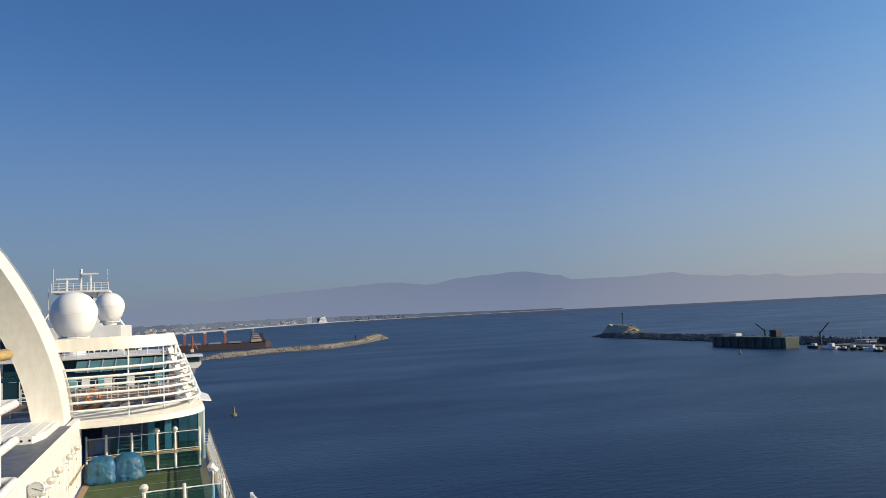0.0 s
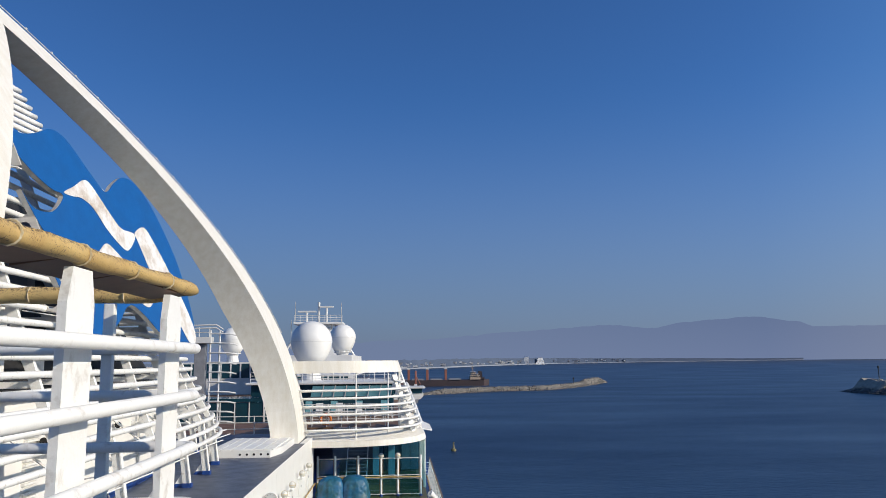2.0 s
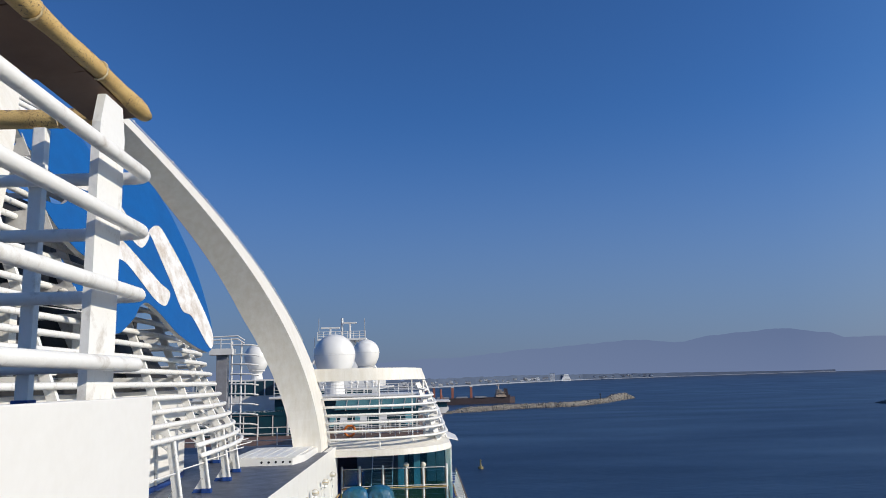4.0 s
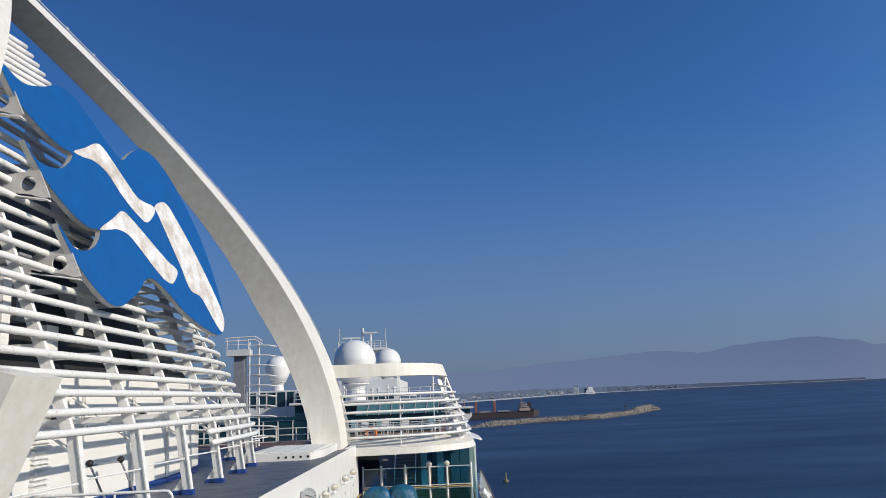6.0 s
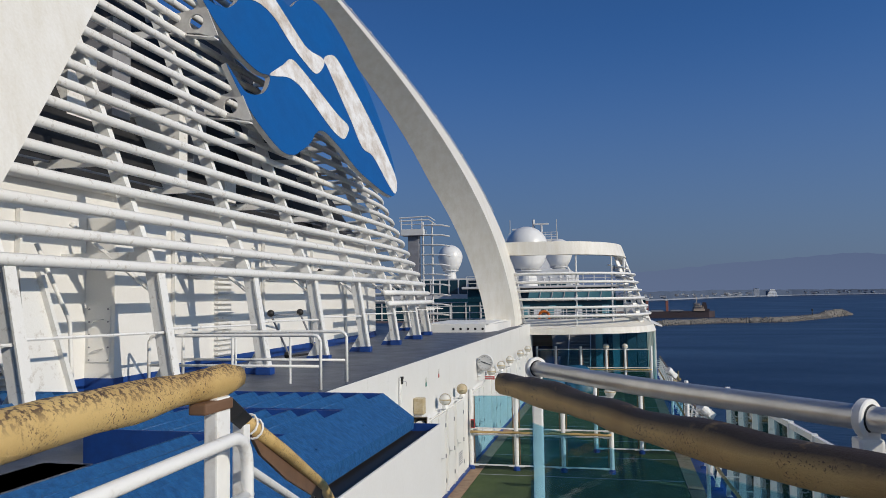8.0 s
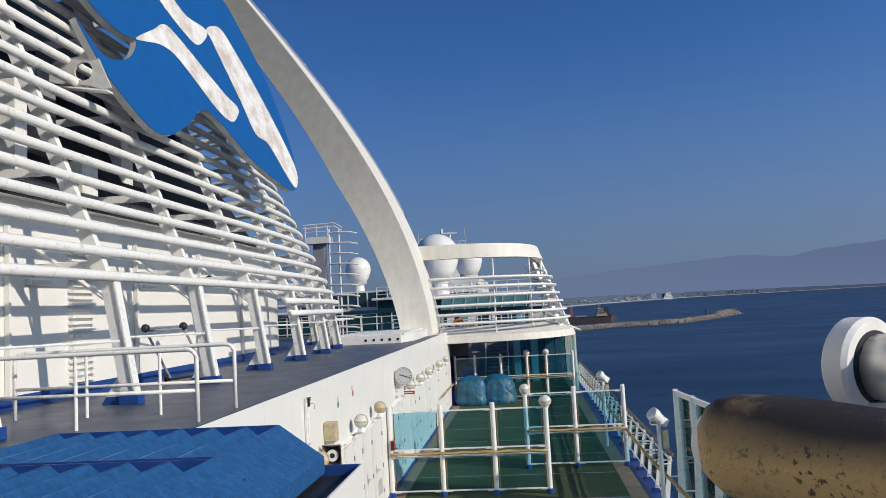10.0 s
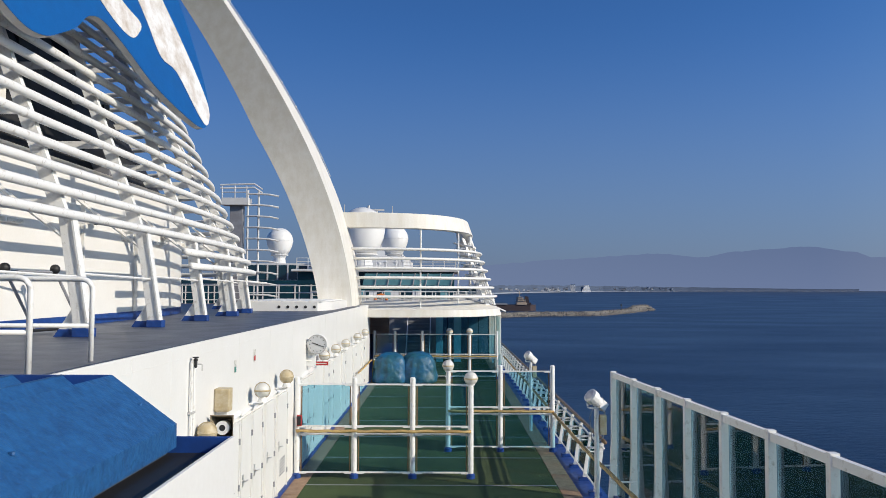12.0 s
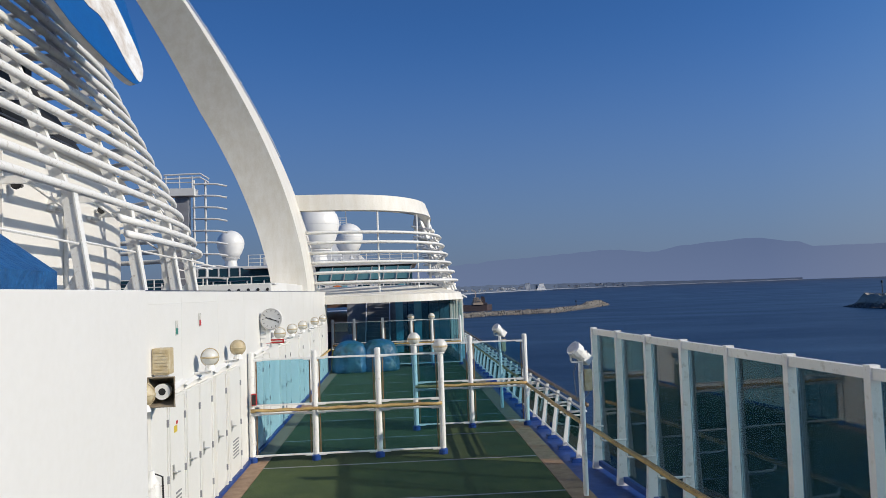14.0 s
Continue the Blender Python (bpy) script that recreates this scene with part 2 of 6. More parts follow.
def wrap_material(name, ochre, deep, soot, reach, speck, lo, hi):
    """Old canvas binding: ochre cloth with fibrous streaks, dark flaking spots, and soot settled on its upper side."""
    m = bpy.data.materials.new(name)
    m.use_nodes = True
    nt = m.node_tree
    b = nt.nodes["Principled BSDF"]
    b.inputs["Roughness"].default_value = 0.62
    geo = nt.nodes.new("ShaderNodeNewGeometry")

    def grain(scale, detail, lo, hi):
        n = nt.nodes.new("ShaderNodeTexNoise")
        n.inputs["Scale"].default_value, n.inputs["Detail"].default_value, n.inputs["Roughness"].default_value = scale, detail, 0.62
        nt.links.new(geo.outputs["Position"], n.inputs["Vector"])
        r = nt.nodes.new("ShaderNodeMapRange")
        r.inputs[1].default_value, r.inputs[2].default_value = lo, hi
        nt.links.new(n.outputs["Fac"], r.inputs[0])
        return n, r.outputs[0]

    def mix(fac, a, col):
        k = nt.nodes.new("ShaderNodeMix")
        k.data_type = "RGBA"
        nt.links.new(fac, k.inputs[0])
        if isinstance(a, tuple):
            k.inputs[6].default_value = (*a, 1)
        else:
            nt.links.new(a, k.inputs[6])
        k.inputs[7].default_value = (*col, 1)
        return k.outputs[2]

    _, wide = grain(5, 4, 0.40, 0.72)
    fine_noise, fleck = grain(150, 6, 0.56, 0.62)
    _, patch = grain(7, 3, 0.42, 0.60)
    up = nt.nodes.new("ShaderNodeSeparateXYZ")
    nt.links.new(geo.outputs["Normal"], up.inputs[0])
    top = nt.nodes.new("ShaderNodeMapRange")
    top.inputs[1].default_value, top.inputs[2].default_value = reach, reach + 0.65
    nt.links.new(up.outputs[2], top.inputs[0])
    col = mix(wide, ochre, deep)
    spots = nt.nodes.new("ShaderNodeMath")
    spots.operation = "MULTIPLY"
    nt.links.new(fleck, spots.inputs[0])
    nt.links.new(patch, spots.inputs[1])
    col = mix(spots.outputs[0], col, (0.07, 0.04, 0.025))
    _, ragged = grain(speck, 6, lo, hi)
    grime = nt.nodes.new("ShaderNodeMath")
    grime.operation = "MULTIPLY"
    nt.links.new(top.outputs[0], grime.inputs[0])
    nt.links.new(ragged, grime.inputs[1])
    col = mix(grime.outputs[0], col, soot)
    nt.links.new(col, b.inputs["Base Color"])
    bp = nt.nodes.new("ShaderNodeBump")
    bp.inputs["Strength"].default_value, bp.inputs["Distance"].default_value = 0.5, 0.006
    nt.links.new(fine_noise.outputs["Fac"], bp.inputs["Height"])
    nt.links.new(bp.outputs[0], b.inputs["Normal"])
    return m


WRAP = wrap_material("ochre_canvas_rail_wrap", (0.62, 0.43, 0.17), (0.46, 0.29, 0.10), (0.10, 0.06, 0.035), 0.15, 85, 0.48, 0.56)
STAINED_WRAP = wrap_material("soot_stained_canvas_wrap", (0.60, 0.40, 0.16), (0.46, 0.29, 0.11), (0.045, 0.032, 0.027), 0.02, 14, 0.10, 0.42)
WOOD = material("varnished_wood_rail", (0.30, 0.20, 0.10), 0.42, second=(0.16, 0.10, 0.05), scale=7, amount=0.5, bump=0.3, bump_scale=40, fine=60)
STEEL = material("brushed_grey_tube", (0.74, 0.73, 0.71), 0.36, metal=0.75, second=(0.60, 0.59, 0.57), scale=6, amount=0.4, bump=0.05, bump_scale=50)
DARK = material("dark_machinery", (0.028, 0.028, 0.030), 0.6, second=(0.012, 0.012, 0.013), scale=2, amount=0.5)
RUBBER = material("black_rubber", (0.015, 0.015, 0.016), 0.55)
GREY = material("mid_grey_paint", (0.30, 0.31, 0.33), 0.5, second=(0.22, 0.22, 0.24), scale=2, amount=0.4)
CLOCK_FACE = material("clock_face", (0.55, 0.55, 0.54), 0.5)
CREAM = material("yellowed_plastic", (0.62, 0.55, 0.40), 0.5, second=(0.48, 0.38, 0.22), scale=9, amount=0.4)
HORN = material("weathered_horn_plastic", (0.30, 0.25, 0.18), 0.55, second=(0.20, 0.16, 0.11), scale=8, amount=0.5)
FROST = material("frosted_lamp_glass", (0.75, 0.75, 0.72), 0.25, second=(0.60, 0.58, 0.52), scale=10, amount=0.4)
RED = material("red_sign", (0.45, 0.03, 0.03), 0.5)
YELLOW = material("yellow_sign", (0.65, 0.48, 0.05), 0.5)
LABEL_GREEN = material("label_green", (0.03, 0.20, 0.17), 0.5)
TARP = material("blue_tarpaulin", (0.006, 0.145, 0.41), 0.45, second=(0.014, 0.085, 0.12), scale=0.7, amount=0.45, bump=0.9, bump_scale=7, fine=9, mottle=0.3)
RADOME = material("radome_white", (0.80, 0.79, 0.77), 0.3, second=(0.74, 0.73, 0.70), scale=0.6, amount=0.4)
FAR_WHITE = material("superstructure_white", (0.74, 0.74, 0.73), 0.45, second=(0.62, 0.61, 0.59), scale=0.4, amount=0.4)
BROWN = material("brown_teak_panel", (0.20, 0.11, 0.06), 0.6, second=(0.13, 0.07, 0.04), scale=2, amount=0.5)
ORANGE = material("orange_lifebuoy", (0.75, 0.20, 0.03), 0.5)
GLASS = glass_material("teal_tinted_glass", (0.60, 0.83, 0.92))
GLASS_BLUE = glass_material("smoked_blue_glass", (0.60, 0.75, 0.82), 0.01, (0.10, 0.30, 0.44), 0.04, 1.62)
WINDOW = material("navy_window_glass", (0.012, 0.032, 0.050), 0.06, second=(0.010, 0.050, 0.070), scale=0.4, amount=0.4)
PALE_TEAL = material("pale_teal_panel", (0.22, 0.46, 0.52), 0.3, second=(0.12, 0.34, 0.40), scale=1, amount=0.4)
PALE_ROCK = material("pale_head_rock", (0.55, 0.49, 0.39), 0.9, second=(0.30, 0.26, 0.21), scale=0.3, amount=0.4, bump=0.4, bump_scale=0.5)
ROCK = material("breakwater_rock", (0.30, 0.27, 0.22), 0.9, second=(0.12, 0.11, 0.10), scale=0.3, amount=0.5, bump=0.4, bump_scale=0.5)
DARK_ROCK = material("wet_breakwater_rock", (0.16, 0.15, 0.14), 0.8, second=(0.06, 0.06, 0.06), scale=0.1, amount=0.5)
HULL_DARK = material("dark_red_hull", (0.05, 0.028, 0.03), 0.6, second=(0.03, 0.02, 0.025), scale=0.05, amount=0.5)
DOCK_GREEN = material("dark_green_dock", (0.062, 0.10, 0.095), 0.7, second=(0.035, 0.055, 0.05), scale=0.06, amount=0.6)
CRANE = material("rusty_crane_paint", (0.28, 0.10, 0.07), 0.6)
SHIP_CREAM = material("ship_house_cream", (0.40, 0.31, 0.24), 0.6)
# coast haze is mixed into these base colours, the white hotel's excepted
LAND = material("haze_tinted_coast_land", (0.082, 0.110, 0.170), 1.0, second=(0.060, 0.085, 0.138), scale=0.006, amount=0.5)
BEACH = material("haze_tinted_beach_sand", (0.34, 0.355, 0.39), 1.0, second=(0.24, 0.26, 0.30), scale=0.01, amount=0.4)
TOWN = material("haze_tinted_town_walls", (0.46, 0.46, 0.47), 0.9, second=(0.30, 0.30, 0.33), scale=0.02, amount=0.5, island=0.3)
TOWN_WHITE = material("white_hotel_walls", (0.80, 0.80, 0.80), 0.8)
TOWN_SHADE = material("haze_tinted_windows", (0.16, 0.18, 0.23), 0.8)
# both colours glow and already hold the haze over the ridge
MOUNTAIN = glow_material("painted_haze_mountains", (0.143, 0.194, 0.335), (0.120, 0.169, 0.302), -20, 230)
SEA = sea_material()
BUOY = material("buoy_paint", (0.20, 0.17, 0.08), 0.6)


# ---- mesh helpers ----
def mesh_of(name, bm, mat, smooth=False):
    me = bpy.data.meshes.new(name)
    bmesh.ops.recalc_face_normals(bm, faces=bm.faces)
    bm.to_mesh(me)
    bm.free()
    me.materials.append(mat)
    if smooth:
        for p in me.polygons:
            p.use_smooth = True
    return me


def part(name, bm, mat, parent=None, label="", smooth=False):
    ob = new(name, mesh_of(name, bm, mat, smooth))
    if parent:
        ob.parent = parent
    if label:
        ob["label"] = label
    return ob


def thing(name, label, category, group="", kind="", at=None):
    e = new(name)
    if at is not None:
        e.location = at
    return tagged(e, label, category, group, kind)


def structure(name, bm, mat, label, category, smooth=False):
    return tagged(part(name, bm, mat, None, label, smooth), label, category, kind="structure")


def box(x0, y0, z0, x1, y1, z1, bevel=0.0, bm=None):
    bm = bm or bmesh.new()
    r = bmesh.ops.create_cube(bm, size=1)
    vs = r["verts"]
    for v in vs:
        v.co = Vector(((x0 + x1) / 2 + v.co.x * (x1 - x0), (y0 + y1) / 2 + v.co.y * (y1 - y0), (z0 + z1) / 2 + v.co.z * (z1 - z0)))
    if bevel:
        es = list({e for v in vs for e in v.link_edges})
        bmesh.ops.bevel(bm, geom=es, offset=bevel, segments=2, affect="EDGES", profile=0.6)
    return bm


def prism(pts, depth, bm=None):
    """A closed polygon of 3D points, given thickness along the vector depth."""
    bm = bm or bmesh.new()
    a = [bm.verts.new(p) for p in pts]
    b = [bm.verts.new(Vector(p) + Vector(depth)) for p in pts]
    bm.faces.new(a)
    bm.faces.new(list(reversed(b)))
    n = len(pts)
    for i in range(n):
        bm.faces.new((a[i], b[i], b[(i + 1) % n], a[(i + 1) % n]))
    return bm


def sweep(pts, radius, sides=8, bm=None, wobble=0.0, closed=False, flat=1.0):
    """A tube along points; radius may be a list."""
    bm = bm or bmesh.new()
    pts = [Vector(p) for p in pts]
    n = len(pts)
    rings = []
    up = Vector((0, 0, 1))
    for i, p in enumerate(pts):
        if closed:
            d = pts[(i + 1) % n] - pts[i - 1]
        else:
            d = pts[min(i + 1, n - 1)] - pts[max(i - 1, 0)]
        d.normalize()
        ref = up if abs(d.z) < 0.95 else Vector((0, 1, 0))
        a = d.cross(ref).normalized()
        b = a.cross(d).normalized()
        r = radius[i] if isinstance(radius, (list, tuple)) else radius
        ring = []
        for k in range(sides):
            th = 2 * math.pi * k / sides
            q = r
            if wobble:
                q *= 1 + wobble * noise.noise(p * 6 + Vector((math.cos(th), math.sin(th), 0)) * 0.8)
            ring.append(bm.verts.new(p + a * math.cos(th) * q + b * math.sin(th) * q * flat))
        rings.append(ring)
    m = n if closed else n - 1
    for i in range(m):
        r0, r1 = rings[i], rings[(i + 1) % n]
        for k in range(sides):
            bm.faces.new((r0[k], r0[(k + 1) % sides], r1[(k + 1) % sides], r1[k]))
    if not closed:
        bm.faces.new(list(reversed(rings[0])))
        bm.faces.new(rings[-1])
    return bm


def line(a, b, n):
    a, b = Vector(a), Vector(b)
    return [a.lerp(b, i / n) for i in range(n + 1)]


def rounded(pts, r, n=5):
    """A polyline with its inner corners rounded."""
    pts = [Vector(p) for p in pts]
    out = [pts[0]]
    for i in range(1, len(pts) - 1):
        p, a, b = pts[i], pts[i - 1], pts[i + 1]
        u, v = (a - p).normalized(), (b - p).normalized()
        s, e = p + u * r, p + v * r
        for k in range(n + 1):
            t = k / n
            out.append(s * (1 - t) ** 2 + p * 2 * t * (1 - t) + e * t * t)
    out.append(pts[-1])
    return out


def lathe(profile, centre, sides=24, bm=None, axis="z"):
    """A turned shape from (radius, height) pairs."""
    bm = bm or bmesh.new()
    c = Vector(centre)
    rings = []
    for r, h in profile:
        ring = []
        for k in range(sides):
            th = 2 * math.pi * k / sides
            u, v = r * math.cos(th), r * math.sin(th)
            q = {"z": (u, v, h), "y": (u, h, v), "x": (h, u, v)}[axis]
            ring.append(bm.verts.new(c + Vector(q)))
        rings.append(ring)
    for r0, r1 in zip(rings, rings[1:]):
        for k in range(sides):
            bm.faces.new((r0[k], r0[(k + 1) % sides], r1[(k + 1) % sides], r1[k]))
    bm.faces.new(list(reversed(rings[0])))
    bm.faces.new(rings[-1])
    return bm


def ball(r, n=8):
    return [(max(r * math.sin(math.pi * i / n), 0.001), -r * math.cos(math.pi * i / n)) for i in range(n + 1)]


def strip(left, right, bm=None):
    bm = bm or bmesh.new()
    a = [bm.verts.new(p) for p in left]
    b = [bm.verts.new(p) for p in right]
    for i in range(len(a) - 1):
        bm.faces.new((a[i], a[i + 1], b[i + 1], b[i]))
    return bm



# ---- sea, coast and distance ----
SEA_Z = -32.0
RINGS = [(0, -32), (400, -32), (1200, -32), (2400, -32), (2900, -28.2), (3500, -21.5), (4000, -15.8), (4400, -11.2), (4750, -6.5), (4950, -3.6)]


def sea_level(d):
    for (d0, z0), (d1, z1) in zip(RINGS, RINGS[1:]):
        if d <= d1:
            return z0 + (z1 - z0) * (d - d0) / (d1 - d0)
    return RINGS[-1][1]


def far(bearing, dist, up=0.0):
    a = radians(bearing)
    return Vector((dist * math.sin(a), dist * math.cos(a), sea_level(dist) + up))


bm = bmesh.new()
hub = bm.verts.new((0, 0, SEA_Z))
loop = None
for d, z in RINGS[1:]:
    nxt = [bm.verts.new((d * math.sin(math.pi * k / 60), d * math.cos(math.pi * k / 60), z)) for k in range(120)]
    for k in range(120):
        if loop is None:
            bm.faces.new((hub, nxt[(k + 1) % 120], nxt[k]))
        else:
            bm.faces.new((loop[k], loop[(k + 1) % 120], nxt[(k + 1) % 120], nxt[k]))
    loop = nxt
structure("water", bm, SEA, "dark blue harbour water with faint wind streaks", "water", smooth=True)


# mountain ridge: heights in degrees above the horizon over the bearing
RIDGE = [(-30, 0.6), (-10, 1.2), (2, 1.7), (9, 2.2), (13, 2.45), (16, 2.6), (19, 2.3), (21.5, 2.7), (24, 2.85), (26, 2.95), (28.5, 2.6), (30, 2.15),
         (33.5, 2.1), (37, 2.25), (38.6, 1.95), (41.3, 1.75), (44, 1.65), (45.7, 1.4), (48, 1.45), (50, 1.3), (54, 1.5), (60, 1.0), (75, 0.6)]


def ridge(b):
    for (b0, h0), (b1, h1) in zip(RIDGE, RIDGE[1:]):
        if b0 <= b <= b1:
            t = (b - b0) / (b1 - b0)
            t = t * t * (3 - 2 * t)
            return h0 + (h1 - h0) * t + 0.10 * noise.noise(Vector((b * 0.9, 3, 0))) + 0.05 * noise.noise(Vector((b * 2.6, 7, 0)))
    return 0.5


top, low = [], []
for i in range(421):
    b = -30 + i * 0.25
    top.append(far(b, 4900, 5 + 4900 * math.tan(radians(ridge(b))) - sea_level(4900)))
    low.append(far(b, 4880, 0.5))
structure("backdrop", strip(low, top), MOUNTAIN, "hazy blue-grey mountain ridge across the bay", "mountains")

# coast: beach line and low land behind it
COAST = [(-20, 2700), (0, 3200), (4, 3500), (8, 3950), (12, 4300), (18, 4550), (24, 4720), (29, 4830)]


def coast(b):
    for (b0, d0), (b1, d1) in zip(COAST, COAST[1:]):
        if b0 <= b <= b1:
            return d0 + (d1 - d0) * (b - b0) / (b1 - b0)
    return COAST[-1][1]


edge, berm, back, crest = [], [], [], []
for i in range(197):
    b = -20 + i * 0.25
    d = coast(b)
    fade = min(1, max(0.12, (29 - b) / 22))
    edge.append(far(b, d, 0.4))
    berm.append(far(b, d + 10, 5.5 * max(fade, 0.5)))
    back.append(far(b, d + 12, 5.6 * max(fade, 0.5)))
    crest.append(far(b, d + 22, (30 + 6 * noise.noise(Vector((b * 1.7, 0, 0))) + 5 * noise.noise(Vector((b * 7, 0, 0)))) * fade + 9))
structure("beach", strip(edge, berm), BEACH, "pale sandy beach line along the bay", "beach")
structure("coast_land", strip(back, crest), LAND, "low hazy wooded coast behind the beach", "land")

rng = random.Random(4)


def town_house(b, d, w, h, mat, label, storeys=2):
    p = far(b, d)
    t = thing("house", label, "building", "far coast houses", at=p)
    part("wall", box(-w / 2, -4, 0, w / 2, 4, h), mat, t)
    part("roof", box(-w / 2 - 0.6, -4.6, h, w / 2 + 0.6, 4.6, h + 1.0), TOWN_SHADE, t)
    for s in range(storeys):
        z = h * (s + 0.35) / storeys
        part("window", box(-w / 2 + 1, -4.25, z, w / 2 - 1, -4.0, z + h * 0.3 / storeys), TOWN_SHADE, t)
    t.rotation_euler = (0, 0, -radians(b))
    return t


for i in range(120):
    b = rng.uniform(-6, 9.3) if i < 104 else rng.uniform(11.6, 17)
    up = rng.random()
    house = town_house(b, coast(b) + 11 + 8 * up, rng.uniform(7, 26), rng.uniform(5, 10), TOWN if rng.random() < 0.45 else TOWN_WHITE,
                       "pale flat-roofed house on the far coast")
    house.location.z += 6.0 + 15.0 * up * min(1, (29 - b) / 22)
hotel = town_house(9.75, coast(9.75) + 6, 26, 42, TOWN_WHITE, "white hotel slab tower on the far beach", 9)
hotel2 = thing("hotel", "white stepped pyramid hotel on the far beach", "building", at=far(10.75, coast(10.75) - 14))
for k in range(5):
    part("storey", box(-26 + k * 4, -6, k * 7.4, 26 - k * 3, 6, k * 7.4 + 6.4), TOWN_WHITE, hotel2)
    part("window_band", box(-25 + k * 4, -6.4, k * 7.4 + 6.4, 25 - k * 3, 5, k * 7.4 + 7.4), TOWN_SHADE, hotel2)


def rock_mound(name, label, path, width, height, mat, count, seed, size=(1.0, 2.6)):
    """Rubble breakwater along a path: a rough core and many boulders."""
    r = random.Random(seed)
    pts = []
    for a, b in zip(path, path[1:]):
        pts += line((*a, 0), (*b, 0), 14)[:-1]
    pts.append(Vector((*path[-1], 0)))
    bm = bmesh.new()
    rows = []
    for i, p in enumerate(pts):
        d = (pts[min(i + 1, len(pts) - 1)] - pts[max(i - 1, 0)]).normalized()
        side = Vector((d.y, -d.x, 0))
        end = min(1, (i + 0.6) / 4, (len(pts) - i - 0.4) / 4)
        row = []
        for u, h in ((-1, 0), (-0.6, 0.55), (-0.25, 0.95), (0.25, 1), (0.6, 0.55), (1, 0)):
            q = p + side * u * width * (0.5 + 0.5 * end)
            k = 1 + 0.35 * noise.noise(q * 0.08)
            row.append(bm.verts.new((q.x, q.y, SEA_Z - 0.4 + h * height * k * end)))
        rows.append(row)
    for r0, r1 in zip(rows, rows[1:]):
        for k in range(5):
            bm.faces.new((r0[k], r0[k + 1], r1[k + 1], r1[k]))
    core = part(name, bm, mat, None)
    tagged(core, label, "breakwater", kind="structure")
    verts, faces = [], []
    for _ in range(count):
        i = r.randrange(len(pts) - 1)
        p = pts[i].lerp(pts[i + 1], r.random())
        d = (pts[i + 1] - pts[i]).normalized()
        side = Vector((d.y, -d.x, 0))
        u = r.uniform(-1, 1)
        end = min(1, (i + 0.6) / 4, (len(pts) - i - 0.4) / 4)
        q = p + side * u * width * (0.5 + 0.5 * end)
        h = max(0, 1.05 - abs(u)) * height * end
        s = r.uniform(*size)
        o = len(verts)
        for k in range(6):
            ax = ((1, 0, 0), (-1, 0, 0), (0, 1, 0), (0, -1, 0), (0, 0, 1), (0, 0, -1))[k]
            verts.append((q.x + ax[0] * s * r.uniform(0.7, 1.3), q.y + ax[1] * s * r.uniform(0.7, 1.3), SEA_Z + h + ax[2] * s * r.uniform(0.6, 1.1)))
        for f in ((0, 2, 4), (2, 1, 4), (1, 3, 4), (3, 0, 4), (2, 0, 5), (1, 2, 5), (3, 1, 5), (0, 3, 5)):
            faces.append(tuple(o + x for x in f))
    me = bpy.data.meshes.new("boulders")
    me.from_pydata(verts, [], faces)
    me.materials.append(mat)
    b = new("boulders", me)
    b.parent = core
    b["kind"] = "stuff"


rock_mound("breakwater", "pale rubble-stone jetty reaching into the bay", [(30, 905), (115, 985), (200, 1010), (262, 1110), (330, 1255), (352, 1290)], 13, 5.2, ROCK, 3600, 1, (0.7, 1.7))
rock_mound("breakwater", "pale rubble-stone tip of the jetty", [(285, 1160), (330, 1255), (352, 1290)], 15, 8.5, ROCK, 1100, 6, (0.8, 1.9))
rock_mound("breakwater", "dark rubble breakwater across the harbour mouth", [(526, 850), (520, 760), (512, 640), (505, 500), (500, 330), (500, 200)], 14, 5.5, DARK_ROCK, 3000, 2, (0.7, 1.6))
rock_mound("breakwater", "pale rubble mound at the breakwater's head", [(536, 838), (534, 805), (530, 770)], 20, 14, PALE_ROCK, 900, 3, (0.8, 1.7))


def light_tower(x, y, h, label):
    t = thing("harbour_light", label, "beacon", at=(x, y, SEA_Z))
    part("mast", lathe([(0.7, 0), (0.5, h * 0.6), (0.35, h)], (0, 0, 0), 10), DARK, t)
    part("lantern", lathe([(1.1, h), (1.1, h + 2), (0.4, h + 3)], (0, 0, 0), 10), DARK, t)
    return t


light_tower(535, 803, 27, "slim dark harbour light on the breakwater head")
light_tower(262, 1108, 11, "slim harbour light on the rubble jetty")

quay = structure("quay", box(465, 150, SEA_Z - 1, 505, 425, SEA_Z + 2.5, 0.3), DARK_ROCK, "dark concrete quay with moored boats", "quay")

dock = thing("floating_dock", "long dark green floating dock by the breakwater", "dock", at=(0, 0, 0))
part("side_wall", box(447, 448, SEA_Z - 0.5, 461, 532, SEA_Z + 8.6, 0.5), DOCK_GREEN, dock)
for k in range(9):
    part("fender", box(445.6, 452 + k * 9.4, SEA_Z, 447, 452.8 + k * 9.4, SEA_Z + 8), DOCK_GREEN, dock)
part("top_house", box(450, 505, SEA_Z + 8.6, 456, 510, SEA_Z + 11, 0.2), FAR_WHITE, dock)
part("top_house", box(452, 462, SEA_Z + 8.6, 458, 469, SEA_Z + 14, 0.2), DARK, dock)
crane = thing("dock_crane", "dark lattice crane on the floating dock", "crane", at=(0, 0, 0))
part("tower", sweep([(456, 478, SEA_Z + 8.6), (456, 478, SEA_Z + 14)], 0.8, 6), DARK, crane)
part("jib", sweep([(456, 478, SEA_Z + 13), (456, 488, SEA_Z + 19)], 0.5, 6), DARK, crane)
crane = thing("dock_crane", "dark lattice crane standing on the quay", "crane", at=(0, 0, 0))
